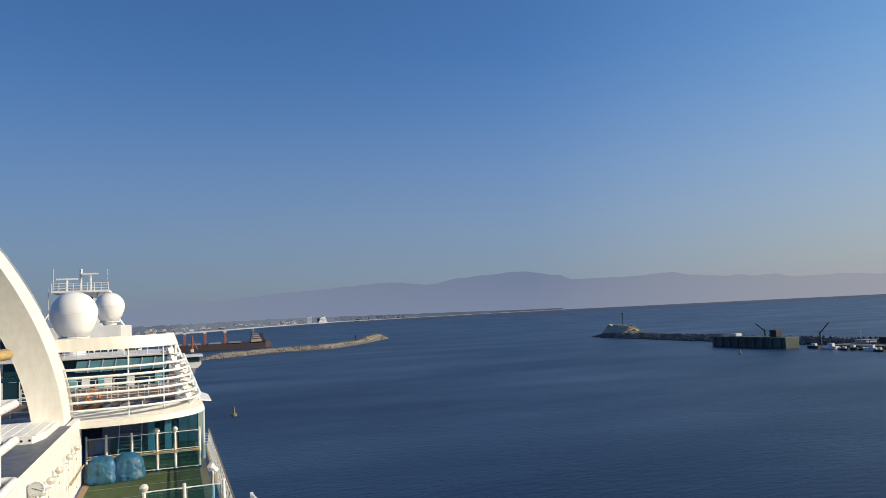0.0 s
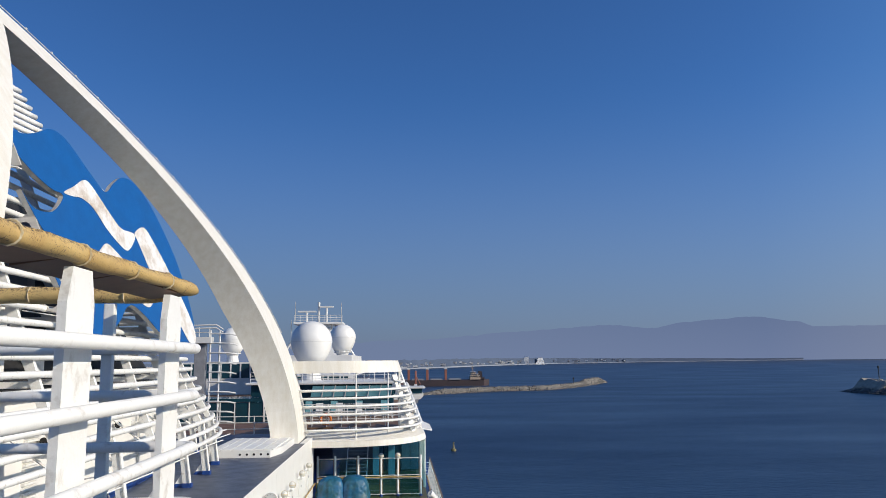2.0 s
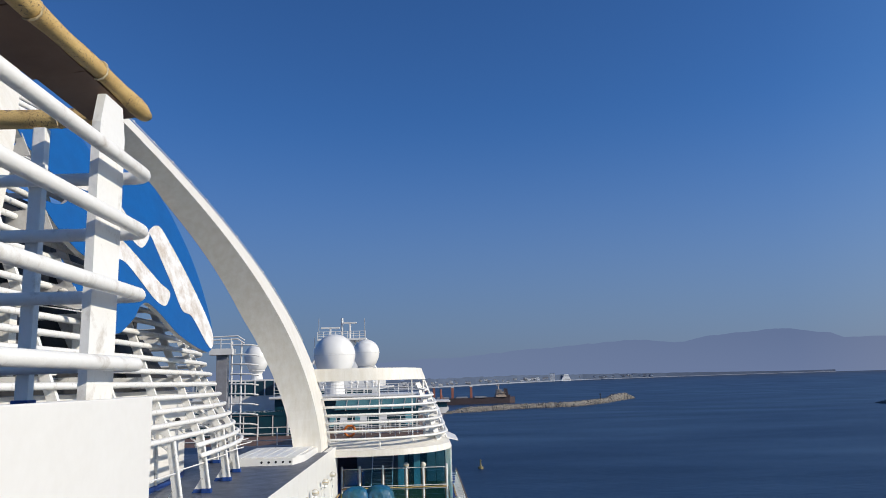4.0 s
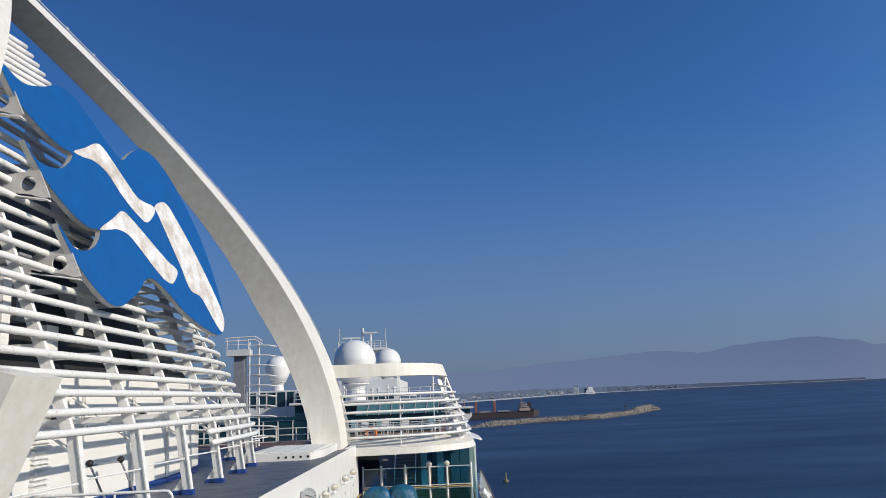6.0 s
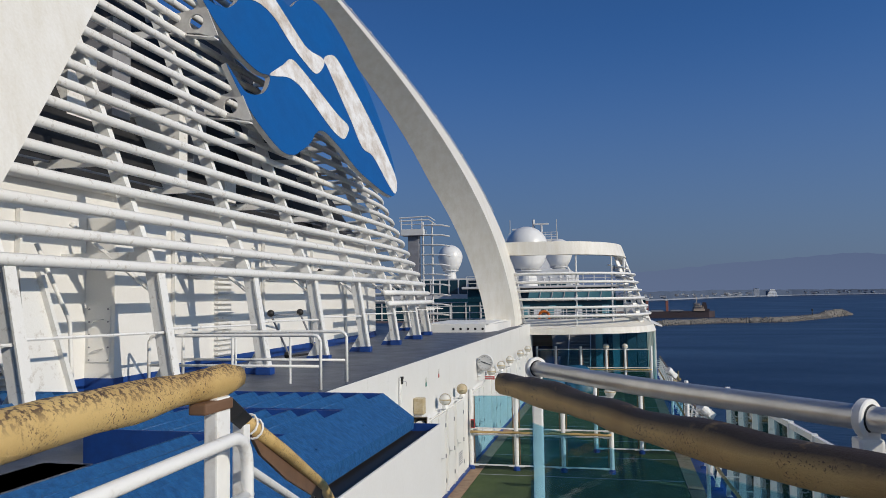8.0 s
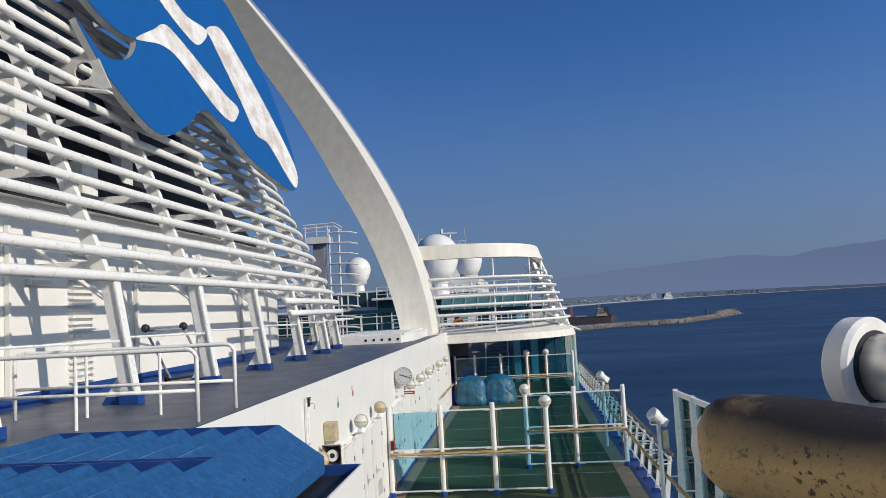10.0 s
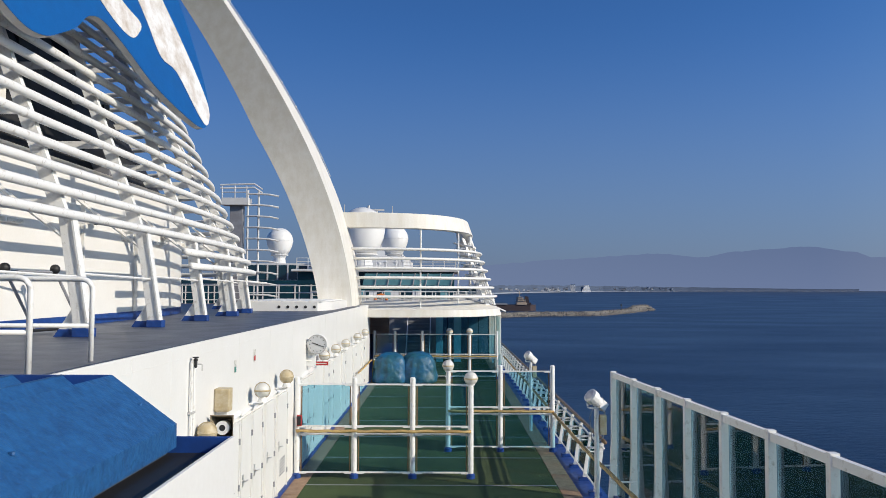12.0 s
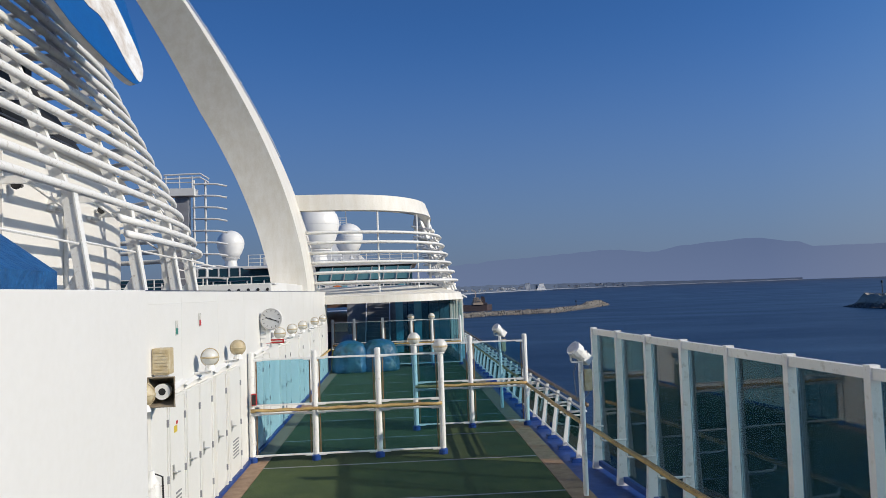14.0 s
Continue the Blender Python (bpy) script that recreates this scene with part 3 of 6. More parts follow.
part("tower", sweep([(470, 436, SEA_Z + 2), (470, 436, SEA_Z + 12)], 0.8, 6), DARK, crane)
part("jib", sweep([(470, 436, SEA_Z + 11), (470, 427, SEA_Z + 19)], 0.4, 6), DARK, crane)


def small_boat(x, y, l, mat, label):
    t = thing("fishing_boat", label, "boat", "moored harbour boats", at=(x, y, SEA_Z))
    l *= 0.72
    w = l * 0.28
    hull = [(-w / 2, -l / 2, 0), (w / 2, -l / 2, 0), (w / 2, l * 0.25, 0), (0, l / 2, 0), (-w / 2, l * 0.25, 0)]
    part("hull", prism(hull, (0, 0, l * 0.16)), mat, t)
    part("wheelhouse", box(-w * 0.35, -l * 0.25, l * 0.16, w * 0.35, l * 0.05, l * 0.32, 0.1), FAR_WHITE, t)
    part("mast", sweep([(0, 0, l * 0.16), (0, 0, l * 0.6)], 0.18, 6), DARK, t)
    return t


for k, (x, y, l, mt) in enumerate([(458, 432, 16, HULL_DARK), (456, 415, 19, FAR_WHITE), (456, 396, 15, DARK), (455, 380, 17, FAR_WHITE), (457, 360, 18, HULL_DARK), (456, 340, 16, FAR_WHITE), (456, 318, 18, DARK)]):
    small_boat(x, y, l, mt, "small white fishing boat moored at the quay" if mt is FAR_WHITE else "dark-hulled fishing boat moored at the quay")
for k in range(16):
    y = 200 + k * 14
    shed = thing("quay_shed", "low grey shed on the harbour quay", "shed", "quay sheds", at=(486 + (k % 3) * 4, y, SEA_Z + 2.5))
    part("wall", box(-5, -5, 0, 5, 5, 2.5 + (k * 7 % 5) * 0.7), DARK if k % 3 else TOWN, shed)
    part("roof", box(-5.5, -5.5, 2.5 + (k * 7 % 5) * 0.7, 5.5, 5.5, 3.0 + (k * 7 % 5) * 0.7), TOWN_SHADE, shed)

rng = random.Random(21)
for k in range(22):
    dark = rng.random() < 0.55
    small_boat(rng.uniform(448, 464), 210 + k * 10.5 + rng.uniform(-3, 3), rng.uniform(6, 12), DARK if dark else FAR_WHITE,
               "dark-hulled fishing boat moored at the quay" if dark else "small white fishing boat moored at the quay")
for k in range(9):
    pole = thing("quay_lamp", "thin grey lamp post on the harbour quay", "lamp post", "quay lamp posts", at=(478 + 3 * (k % 2), 215 + 24 * k, SEA_Z + 2.5))
    part("mast", lathe([(0.3, 0), (0.2, 9 + 2 * (k % 3))], (0, 0, 0), 6), GREY, pole)
    part("lamp_head", box(-1.2, -0.3, 9 + 2 * (k % 3), 0.3, 0.3, 9.5 + 2 * (k % 3)), GREY, pole)

# cargo ship behind the jetty
cargo = thing("cargo_ship", "dark red bulk carrier moored behind the jetty", "ship", at=(0, 0, 0))
hull = [(0, 1205, SEA_Z - 1), (140, 1215, SEA_Z - 1), (150, 1228, SEA_Z - 1), (140, 1240, SEA_Z - 1), (0, 1230, SEA_Z - 1)]
part("hull", prism(hull, (0, 0, 11)), HULL_DARK, cargo)
part("deckhouse", box(117, 1212, SEA_Z + 10, 134, 1236, SEA_Z + 13.4, 0.3), SHIP_CREAM, cargo)
for k, (x0, x1) in enumerate(((118, 132), (119, 130), (119.5, 127))):
    tier = part("house_tier", box(x0, 1213, SEA_Z + 13.4 + k * 3.0, x1, 1235, SEA_Z + 16.2 + k * 3.0, 0.2), SHIP_CREAM, cargo)
    part("tier_deck", box(x0 - 1, 1211, SEA_Z + 16.2 + k * 3.0, x1 + 1.2, 1237, SEA_Z + 16.4 + k * 3.0), FAR_WHITE, tier)
    for q in range(4):
        part("window", box(x0 + 1 + q * 2.4, 1212.7, SEA_Z + 14.6 + k * 3.0, x0 + 2.4 + q * 2.4, 1213, SEA_Z + 15.7 + k * 3.0), TOWN_SHADE, tier)
part("funnel", prism([(131, 1219, SEA_Z + 13.4), (138, 1219, SEA_Z + 13.4), (137, 1219, SEA_Z + 23), (132, 1219, SEA_Z + 23.6)], (0, 9, 0)), HULL_DARK, cargo)
part("poop_house", box(134, 1214, SEA_Z + 10, 141, 1234, SEA_Z + 13.3, 0.3), HULL_DARK, cargo)
part("mast", sweep([(123, 1224, SEA_Z + 22), (123, 1224, SEA_Z + 32)], 0.5, 6), SHIP_CREAM, cargo)
part("mast_yard", sweep([(120, 1224, SEA_Z + 28), (126, 1224, SEA_Z + 28)], 0.3, 5), SHIP_CREAM, cargo)
for k in range(3):
    x = 18 + k * 30
    cr = part("deck_crane", box(x - 2, 1214, SEA_Z + 10, x + 2, 1218, SEA_Z + 27, 0.3), CRANE, cargo)
    part("crane_top", box(x - 2.4, 1213.5, SEA_Z + 27, x + 2.4, 1218.5, SEA_Z + 29), FAR_WHITE, cr)
    part("hatch", box(x + 5, 1210, SEA_Z + 10, x + 24, 1226, SEA_Z + 12.2), GREY, cargo)
part("hatch", box(4, 1210, SEA_Z + 10, 14, 1226, SEA_Z + 12.2), GREY, cargo)
# works on the near end of the jetty
works = structure("quay", box(-60, 890, SEA_Z - 1, 34, 930, SEA_Z + 1.6, 0.4), ROCK, "stony quay at the root of the jetty", "quay")
for k, (x, h) in enumerate([(-6, 20), (22, 27)]):
    c2 = thing("harbour_crane", "rust-red harbour crane on the jetty quay", "crane", "harbour cranes", at=(x, 905, SEA_Z + 1.6))
    part("tower", sweep([(0, 0, 0), (0, 0, h)], 1.2, 6), CRANE, c2)
    part("jib", sweep([(0, 0, h * 0.8), (6 if k else 12, 0, h * (0.4 if k else 1.3))], 0.6, 6), CRANE, c2)
    part("cab", box(-1.8, -1.8, h * 0.3, 1.8, 1.8, h * 0.42), FAR_WHITE, c2)
for k in range(7):
    x = -48 + k * 12
    hut = thing("quay_shed", "low pale shed on the jetty quay", "shed", "quay sheds", at=(x, 894, SEA_Z + 1.6))
    part("wall", box(-4, -3, 0, 4, 3, 3), TOWN, hut)
    part("roof", box(-4.4, -3.4, 3, 4.4, 3.4, 3.6), TOWN_SHADE, hut)

for x, y, in ((25.8, 333), (388, 431)):
    by = thing("harbour_buoy", "small dark yellow buoy floating in the harbour", "buoy", "harbour buoys", at=(x, y, SEA_Z))
    part("float", lathe([(0.3, -0.3), (1.2, 0), (1.2, 0.9), (0.5, 1.1)], (0, 0, 0), 12), BUOY, by)
    part("tower", lathe([(0.5, 1.1), (0.25, 3.2), (0.4, 3.3), (0.4, 3.8), (0.05, 4)], (0, 0, 0), 8), BUOY, by)

# ---- ship: hull, decks and walls ----
WALL_X, DECK_Z = -3.42, 3.5
structure("ship_hull", box(-34, -70, SEA_Z - 3, 3.5, 175, -0.35, 0.4), FAR_WHITE, "white cruise ship hull under the decks", "hull")
structure("floor", box(-8, -3.0, -0.34, 3.42, 70, -0.03), TRIM_AND_SHADE_BLUE, "blue-painted steel deck under the turf", "deck")
structure("upper_deck", box(-31, -12, DECK_Z - 0.3, WALL_X - 0.281, 36.0, DECK_Z), DECK_BLUE, "worn blue-grey painted steel deck around the funnel", "deck")
structure("wall_west", box(WALL_X - 0.28, 3.9, -0.03, WALL_X, 34.0, DECK_Z + 0.03, 0.015), WHITE, "white-painted steel deckhouse wall with locker doors", "wall")
structure("deck_edge", box(WALL_X - 0.30, 3.9, DECK_Z + 0.032, WALL_X - 0.012, 30.0, DECK_Z + 0.045), DECK_BLUE, "blue-grey painted edge of the funnel deck", "deck")
structure("wall_inner", box(-8, 3.9, -0.03, -7.7, 70, DECK_Z - 0.31), DARK, "plain inner deckhouse wall", "wall")
# block beside the lower stairs
structure("wall_block", box(-4.2, -3.2, -0.03, -1.195, 3.985, 3.36), WHITE, "white steel casing beside the lower stairs", "wall")
structure("coaming", box(-1.215, -3.2, -0.03, -1.192, 3.987, 3.45, 0.004), WHITE, "white side plate and upstand of the casing", "coaming")
# thin black sheet paints the shade of a recess beside the ventilator
structure("casing_top", box(-4.2, -3.19, 3.3605, -1.217, 3.954, 3.3625), RUBBER, "black sheet painting a recess's shade along the casing top", "deck")
structure("coaming", box(-4.2, 3.956, 3.355, -1.217, 3.984, 3.45, 0.004), TRIM_AND_SHADE_BLUE, "blue upstand along the casing's edge", "coaming")

# landing and flights of steps
structure("landing", box(-1.19, -5.3, 3.12, 3.2, -0.75, 3.32, 0.01), DECK_BLUE, "blue-grey steel stair landing", "landing")
structure("upper_platform", box(-4.5, -14, 6.42, 0.18, -5.08, 6.64, 0.01), DECK_BLUE, "blue-grey steel upper platform deck", "deck")
structure("upper_platform", box(0.181, -14, 6.42, 3.2, -9.55, 6.64, 0.01), DECK_BLUE, "blue-grey steel upper platform deck", "deck")


def stairs(name, label, x0, x1, y_top, z_top, z_bottom, n, going):
    t = tagged(new(name), label, "stairs", kind="structure")
    rise = (z_top - z_bottom) / n
    for k in range(n):
        z = z_top - rise * (k + 1)
        y = y_top + going * k
        part("step", box(x0 + 0.05, y, z - 0.04, x1 - 0.05, y + going + 0.03, z, 0.006), DECK_BLUE, t)
    run = going * n
    for x in (x0, x1 - 0.05):
        part("stringer", prism([(x, y_top - 0.05, z_top + 0.02), (x, y_top + run, z_bottom + 0.05), (x, y_top + run, z_bottom - 0.0), (x, y_top + run - 0.25, z_bottom), (x, y_top - 0.05, z_top - 0.28)], (0.05, 0, 0)), WHITE, t)
    return t


stairs("stairs_upper", "blue-grey steel steps with white stringers", 0.45, 2.1, -9.56, 6.64, 3.32, 18, 0.24)
stairs("stairs_lower", "blue-grey steel steps with white stringers", -1.0, 0.75, -0.75, 3.32, 0.0, 18, 0.275)

# turf, seams and timber margins on the lower deck
turf = tagged(new("turf"), "green artificial turf laid in strips on the deck", "turf", kind="structure")
y = 3.0
k = 0
while y < 44:
    part("turf_strip", box(-3.02, y, -0.028, 2.46, y + 2.60, 0.0, 0.004), TURF, turf)
    part("seam", box(-3.02, y + 2.602, -0.029, 2.46, y + 2.648, 0.004), GREY, turf)
    y += 2.65
    k += 1
for sgn, x0, x1 in ((0, -3.415, -3.03), (1, 2.47, 2.86)):
    y = 3.0
    m = tagged(new("deck_margin"), "bare timber margin planks beside the turf", "planks", kind="structure")
    while y < 44:
        part("plank", box(x0, y, -0.028, x1, y + 1.76, 0.002, 0.004), TIMBER, m)
        y += 1.78
structure("turf_far", box(-3.02, 45.5, -0.028, 2.86, 70, 0.0), TURF, "dark green turf further along the deck", "turf")


# ---- arch over the funnel ----
ARCH_Y, ARCH_Z = 10.43, 1.94


def arch_x(z):
    h = max(z - 3.86, 0)
    return -3.808 - 0.083 * h - 0.027 * h * h


def arch_point(u, outer):
    """u from 0 (forward foot) to 1 (aft foot)."""
    a = math.pi * u
    c, t = math.cos(a), math.sin(a)
    if c >= 0:
        ra, rb = (23.88, 15.68) if outer else (20.13, 14.45)
        return ARCH_Y + ra * c, ARCH_Z + rb * t
    if outer:
        return ARCH_Y - 17.5 * abs(c) ** 1.55, ARCH_Z + 15.68 * t ** 1.55
    # the nearly straight aft leg
    z = 16.39 - 12.91 * ((u - 0.5) / 0.467) ** 1.4
    return -1.2 + 0.70 * (z - 3.5) + 0.016 * (z - 3.5) ** 2, z


def arch_width(z):
    return 1.34 + 0.05 * max(z - 4, 0) if z < 10 else 1.64 - 0.11 * (z - 10)


arch = thing("funnel_arch", "tall white steel arch rising over the funnel", "arch")
N = 96
us = [0.033 + (0.967 - 0.033) * i / N for i in range(N + 1)]
rails = {}
for outer in (True, False):
    for side in (0, 1):
        pts = []
        for u in us:
            yy, zz = arch_point(u, outer)
            if side and not outer:
                # the soffit is canted a little towards the ship's side
                cant = 0.30 * min(1, max(0, (0.52 - u) / 0.1))
                yy -= cant * math.cos(math.pi * u)
                zz -= cant * math.sin(math.pi * u)
            zz = max(zz, DECK_Z - 0.02)
            pts.append(Vector((arch_x(zz) - side * arch_width(zz), yy, zz)))
        rails[outer, side] = pts
bm = strip(rails[True, 0], rails[True, 1])
strip(rails[False, 1], rails[False, 0], bm)
strip(rails[True, 1], rails[False, 1], bm)
strip(rails[False, 0], rails[True, 0], bm)
bmesh.ops.remove_doubles(bm, verts=bm.verts, dist=0.001)
part("arch_beam", bm, ARCH_WHITE, arch)
part("rim_cable", sweep([p + Vector((0.02, 0, 0.05)) for p in rails[True, 0]][12:], 0.016, 6), PLATE_EDGE, arch)
for i in range(18, 92, 2):
    p = rails[True, 0][i]
    part("rim_lamp", lathe([(0.035, 0), (0.035, 0.05), (0.02, 0.08)], p + Vector((0.0, 0, 0.05)), 8), FROST, arch)

# ---- funnel: cage of tubes, ribs and inner walls ----
def funnel_curve(z, inset=0.0, y0=-3.0, n=72):
    lean = 0.38 * (z - 5.4)
    a, b = 8.05 - lean - inset, max(1.5, 14.8 - 0.86 * (z - 5.4) - inset)
    pts = [Vector((-13.9 + a, y, z)) for y in np.linspace(y0, 12.6, 14)] if y0 < 12.6 else []
    for i in range(n + 1):
        th = math.pi * i / n
        c, s = math.cos(th), math.sin(th)
        e = 2 / 4.0
        p = Vector((-13.9 + a * math.copysign(abs(c) ** e, c), 13 + b * s ** e, z))
        if p.y >= y0:
            pts.append(p)
    return pts


def funnel_at(z, y, inset=0.0):
    lean = 0.38 * (z - 5.4)
    a, b = 8.05 - lean - inset, max(1.5, 14.8 - 0.86 * (z - 5.4) - inset)
    if y <= 13:
        return Vector((-13.9 + a, y, z))
    return Vector((-13.9 + a * (1 - min(0.999, (y - 13) / b) ** 4.0) ** (1 / 4.0), y, z))


funnel = thing("ship_funnel", "white tubular cage around the ship's funnel", "funnel")
TOP = 13.6
z = 5.42
while z < TOP:
    part("cage_tube", sweep(funnel_curve(z), 0.079, 8), TUBE_WHITE, funnel, smooth=True)
    z += 0.384
for z in (5.08, 4.76):
    part("cage_tube", sweep(funnel_curve(z, y0=13.9), 0.079, 8), TUBE_WHITE, funnel, smooth=True)
for y in (-0.4, 2.5, 5.4, 8.45, 11.4, 14.35, 17.2, 20.1, 22.8, 25.0, 26.7):
    base = funnel_at(5.4, y) + Vector((0.24, 0.15, 0))
    base.z = DECK_Z
    zt = TOP if y < 12 else min(TOP, 5.4 + (26.3 - y) / 0.86)
    knee, head = funnel_at(5.4, y), funnel_at(max(zt, 5.9), y)
    ins = Vector((-0.10, 0, 0))
    leg = part("leg", prism([base + Vector((-0.24, 0, 0)), base, knee + Vector((-0.02, 0, 0)), knee + Vector((-0.24, 0, 0))], (0, 0.10, 0)), TUBE_WHITE, funnel)
    part("flange", prism([base + Vector((-0.02, -0.035, 0)), base + Vector((0.01, -0.035, 0)), knee + Vector((0.0, -0.035, 0)), knee + Vector((-0.03, -0.035, 0))], (0, 0.17, 0)), TUBE_WHITE, leg)
    part("rib", prism([knee + Vector((-0.32, 0, 0)), knee + Vector((-0.09, 0, 0)), head + Vector((-0.09, 0, 0)), head + Vector((-0.32, 0, 0))], (0, 0.12, 0)), TUBE_WHITE, funnel)
    part("blue_shoe", box(base.x - 0.27, base.y - 0.05, DECK_Z, base.x + 0.03, base.y + 0.15, DECK_Z + 0.14, 0.008), TRIM_AND_SHADE_BLUE, leg)
    part("gusset", prism([(base.x - 0.25, base.y + 0.04, DECK_Z + 0.12), (base.x - 0.52, base.y + 0.04, DECK_Z + 0.12), (base.x - 0.25, base.y + 0.04, DECK_Z + 0.55)], (0, 0.03, 0)), TUBE_WHITE, leg)
    part("blue_gusset_foot", prism([(base.x - 0.28, base.y + 0.038, DECK_Z), (base.x - 0.60, base.y + 0.038, DECK_Z), (base.x - 0.52, base.y + 0.038, DECK_Z + 0.12), (base.x - 0.28, base.y + 0.038, DECK_Z + 0.12)], (0, 0.034, 0)), TRIM_AND_SHADE_BLUE, leg)
    part("brace", sweep([base + Vector((-0.2, 0.06, 1.0)), (base.x - 0.2, base.y + 2.9, DECK_Z + 0.95)], 0.022, 6), TUBE_WHITE, leg)
    # struts from the cage to the inner wall
    for zz in [q for q in (5.7, 7.2, 8.8, 10.4, 12.0) if q < zt]:
        q = funnel_at(zz, y)
        part("strut", box(q.x - 2.0, y + 0.03, zz - 0.16, q.x - 0.2, y + 0.09, zz - 0.02), TUBE_WHITE, funnel)
    q = funnel_at(5.4, y)
    part("diagonal", sweep([q + Vector((-0.2, 0.06, -0.3)), q + Vector((-1.6, 0.06, 0.75))], 0.035, 6), TUBE_WHITE, funnel)


def wall_ring(inset, z0, z1, taper=False):
    a = funnel_curve(5.4, inset)
    b = funnel_curve(z1, inset) if taper else a
    lo = [Vector((p.x, p.y, z0)) for p in a]
    hi = [Vector((p.x, p.y, z1)) for p in b]
    return strip(lo, hi)


part("casing_wall", wall_ring(1.75, DECK_Z, 6.75), WHITE, funnel)
part("casing_skirt", wall_ring(1.73, DECK_Z, DECK_Z + 0.2), TRIM_AND_SHADE_BLUE, funnel)
part("casing_ledge", strip([Vector((p.x, p.y, 6.75)) for p in funnel_curve(5.4, 1.55)], [Vector((p.x, p.y, 6.75)) for p in funnel_curve(5.4, 3.3)]), WHITE, funnel)
part("machinery_core", wall_ring(2.1, 6.75, 12.6, True), DARK, funnel)
rng = random.Random(8)
for k in range(20):
    y = -2 + k * 1.1
    z0 = rng.uniform(6.8, 9.8)
    q = funnel_at(z0, y, 2.2)
    part("duct", box(q.x - 0.4, y, z0, q.x + rng.uniform(0.3, 1.1), y + rng.uniform(0.25, 0.8), z0 + rng.uniform(0.5, 2.2)), rng.choice((DARK, GREY, TUBE_WHITE)), funnel)
for zz in (6.75, 7.15):
    part("gallery_rail", sweep([q + Vector((0, 0, zz - 5.4)) for q in funnel_curve(5.4, 2.0)], 0.022, 6), GREY, funnel)
# projecting casings and a louvred grille on the inner wall
part("casing_box", box(-7.9, 6.0, DECK_Z + 0.004, -7.05, 7.4, 6.3, 0.02), WHITE, funnel)
part("casing_box_skirt", box(-7.7, 5.985, DECK_Z + 0.002, -7.035, 7.41, DECK_Z + 0.2, 0.004), TRIM_AND_SHADE_BLUE, funnel)
hatch = part("hatch_plate", box(-7.53, 5.98, 3.95, -7.12, 6.01, 4.85, 0.008), WHITE, funnel, "bolted hatch plate")
for k in range(5):
    for x in (-7.50, -7.15):
        part("bolt", lathe([(0.014, -0.016), (0.014, 0.0)], (x, 5.98, 3.99 + k * 0.205), 8, axis="y"), GREY, hatch)
for z in (4.15, 4.62):
    part("handle", sweep(rounded([(-7.42, 5.98, z - 0.02), (-7.42, 5.93, z - 0.02), (-7.24, 5.93, z + 0.02), (-7.24, 5.98, z + 0.02)], 0.02), 0.010, 6), STEEL, hatch)
part("drain_pipe", sweep(rounded([(-7.05, 4.3, 5.75), (-7.05, 4.99, 4.63), (-7.05, 5.05, 3.62), (-6.95, 5.1, 3.56)], 0.08), 0.03, 8), TUBE_WHITE, funnel, smooth=True)
part("brace_plate", prism([(-6.38, 3.28, 5.32), (-6.38, 3.55, 5.32), (-6.38, 4.27, DECK_Z + 0.01), (-6.38, 3.50, DECK_Z + 0.01)], (-0.06, 0, 0)), TUBE_WHITE, funnel)
part("brace_flange", prism([(-6.30, 3.53, 5.32), (-6.30, 3.59, 5.32), (-6.30, 4.33, DECK_Z + 0.01), (-6.30, 4.25, DECK_Z + 0.01)], (-0.22, 0, 0)), TUBE_WHITE, funnel)
part("knee_plate", prism([(-6.45, 2.45, 5.36), (-6.45, 2.85, 5.36), (-6.45, 3.25, 3.95), (-6.45, 2.62, 4.9)], (-0.05, 0, 0)), TUBE_WHITE, funnel)
for k in range(17):
    z = 3.62 + k * 0.088
    part("louvre_slat", prism([(-7.58, 0.6, z + 0.075), (-7.40, 0.6, z), (-7.40, 0.6, z + 0.014), (-7.58, 0.6, z + 0.089)], (0, 3.85, 0)), WHITE, funnel)
for k in range(22):
    z = 3.75 + k * 0.11
    part("grille_slat", box(-7.596, 10.0, z, -7.50, 10.7, z + 0.05), TUBE_WHITE, funnel)
for y in (4.5, 8.4, 12.2, 15.2, 18.0):
    q = funnel_at(5.4, y, 1.72)
    part("wall_stiffener", box(q.x - 0.02, y, DECK_Z + 0.2, q.x + 0.06, y + 0.05, 6.3), WHITE, funnel)
for y in (10.7, 15.6, 20.0):
    q = funnel_at(5.4, y, 1.6)
    sp = thing("deck_loudspeaker", "black loudspeaker on the funnel casing", "loudspeaker", "funnel loudspeakers", at=(q.x, y, 5.7))
    part("horn", lathe([(0.10, -0.12), (0.10, -0.1), (0.06, 0.0), (0.04, 0.1)], (0.05, 0, 0), 12, axis="y"), RUBBER, sp)
    part("bracket", box(-0.15, -0.03, -0.03, 0.1, 0.03, 0.03), TUBE_WHITE, sp)

for y in (8.9, 12.4, 14.6, 17.2, 19.4):
    q = funnel_at(5.4, y, 1.75)
    wl = thing("casing_lamp", "slim white strip lamp on the funnel casing", "wall lamp", "casing strip lamps", at=(q.x, y, 5.45))
    part("body", box(0.0, 0, -0.05, 0.09, 0.55, 0.05, 0.02), TUBE_WHITE, wl)
    part("diffuser", box(0.085, 0.04, -0.03, 0.115, 0.51, 0.03, 0.01), FROST, wl)

# ---- wave emblem on the funnel ----
def emblem_point(y, z, off=0.0):
    n = Vector((1, -0.113, 0.238)).normalized()
    x = -6.2 + 0.113 * (y - 15.166) - 0.238 * (z - 9.555)
    return Vector((x, y + 0.05, z)) + n * off


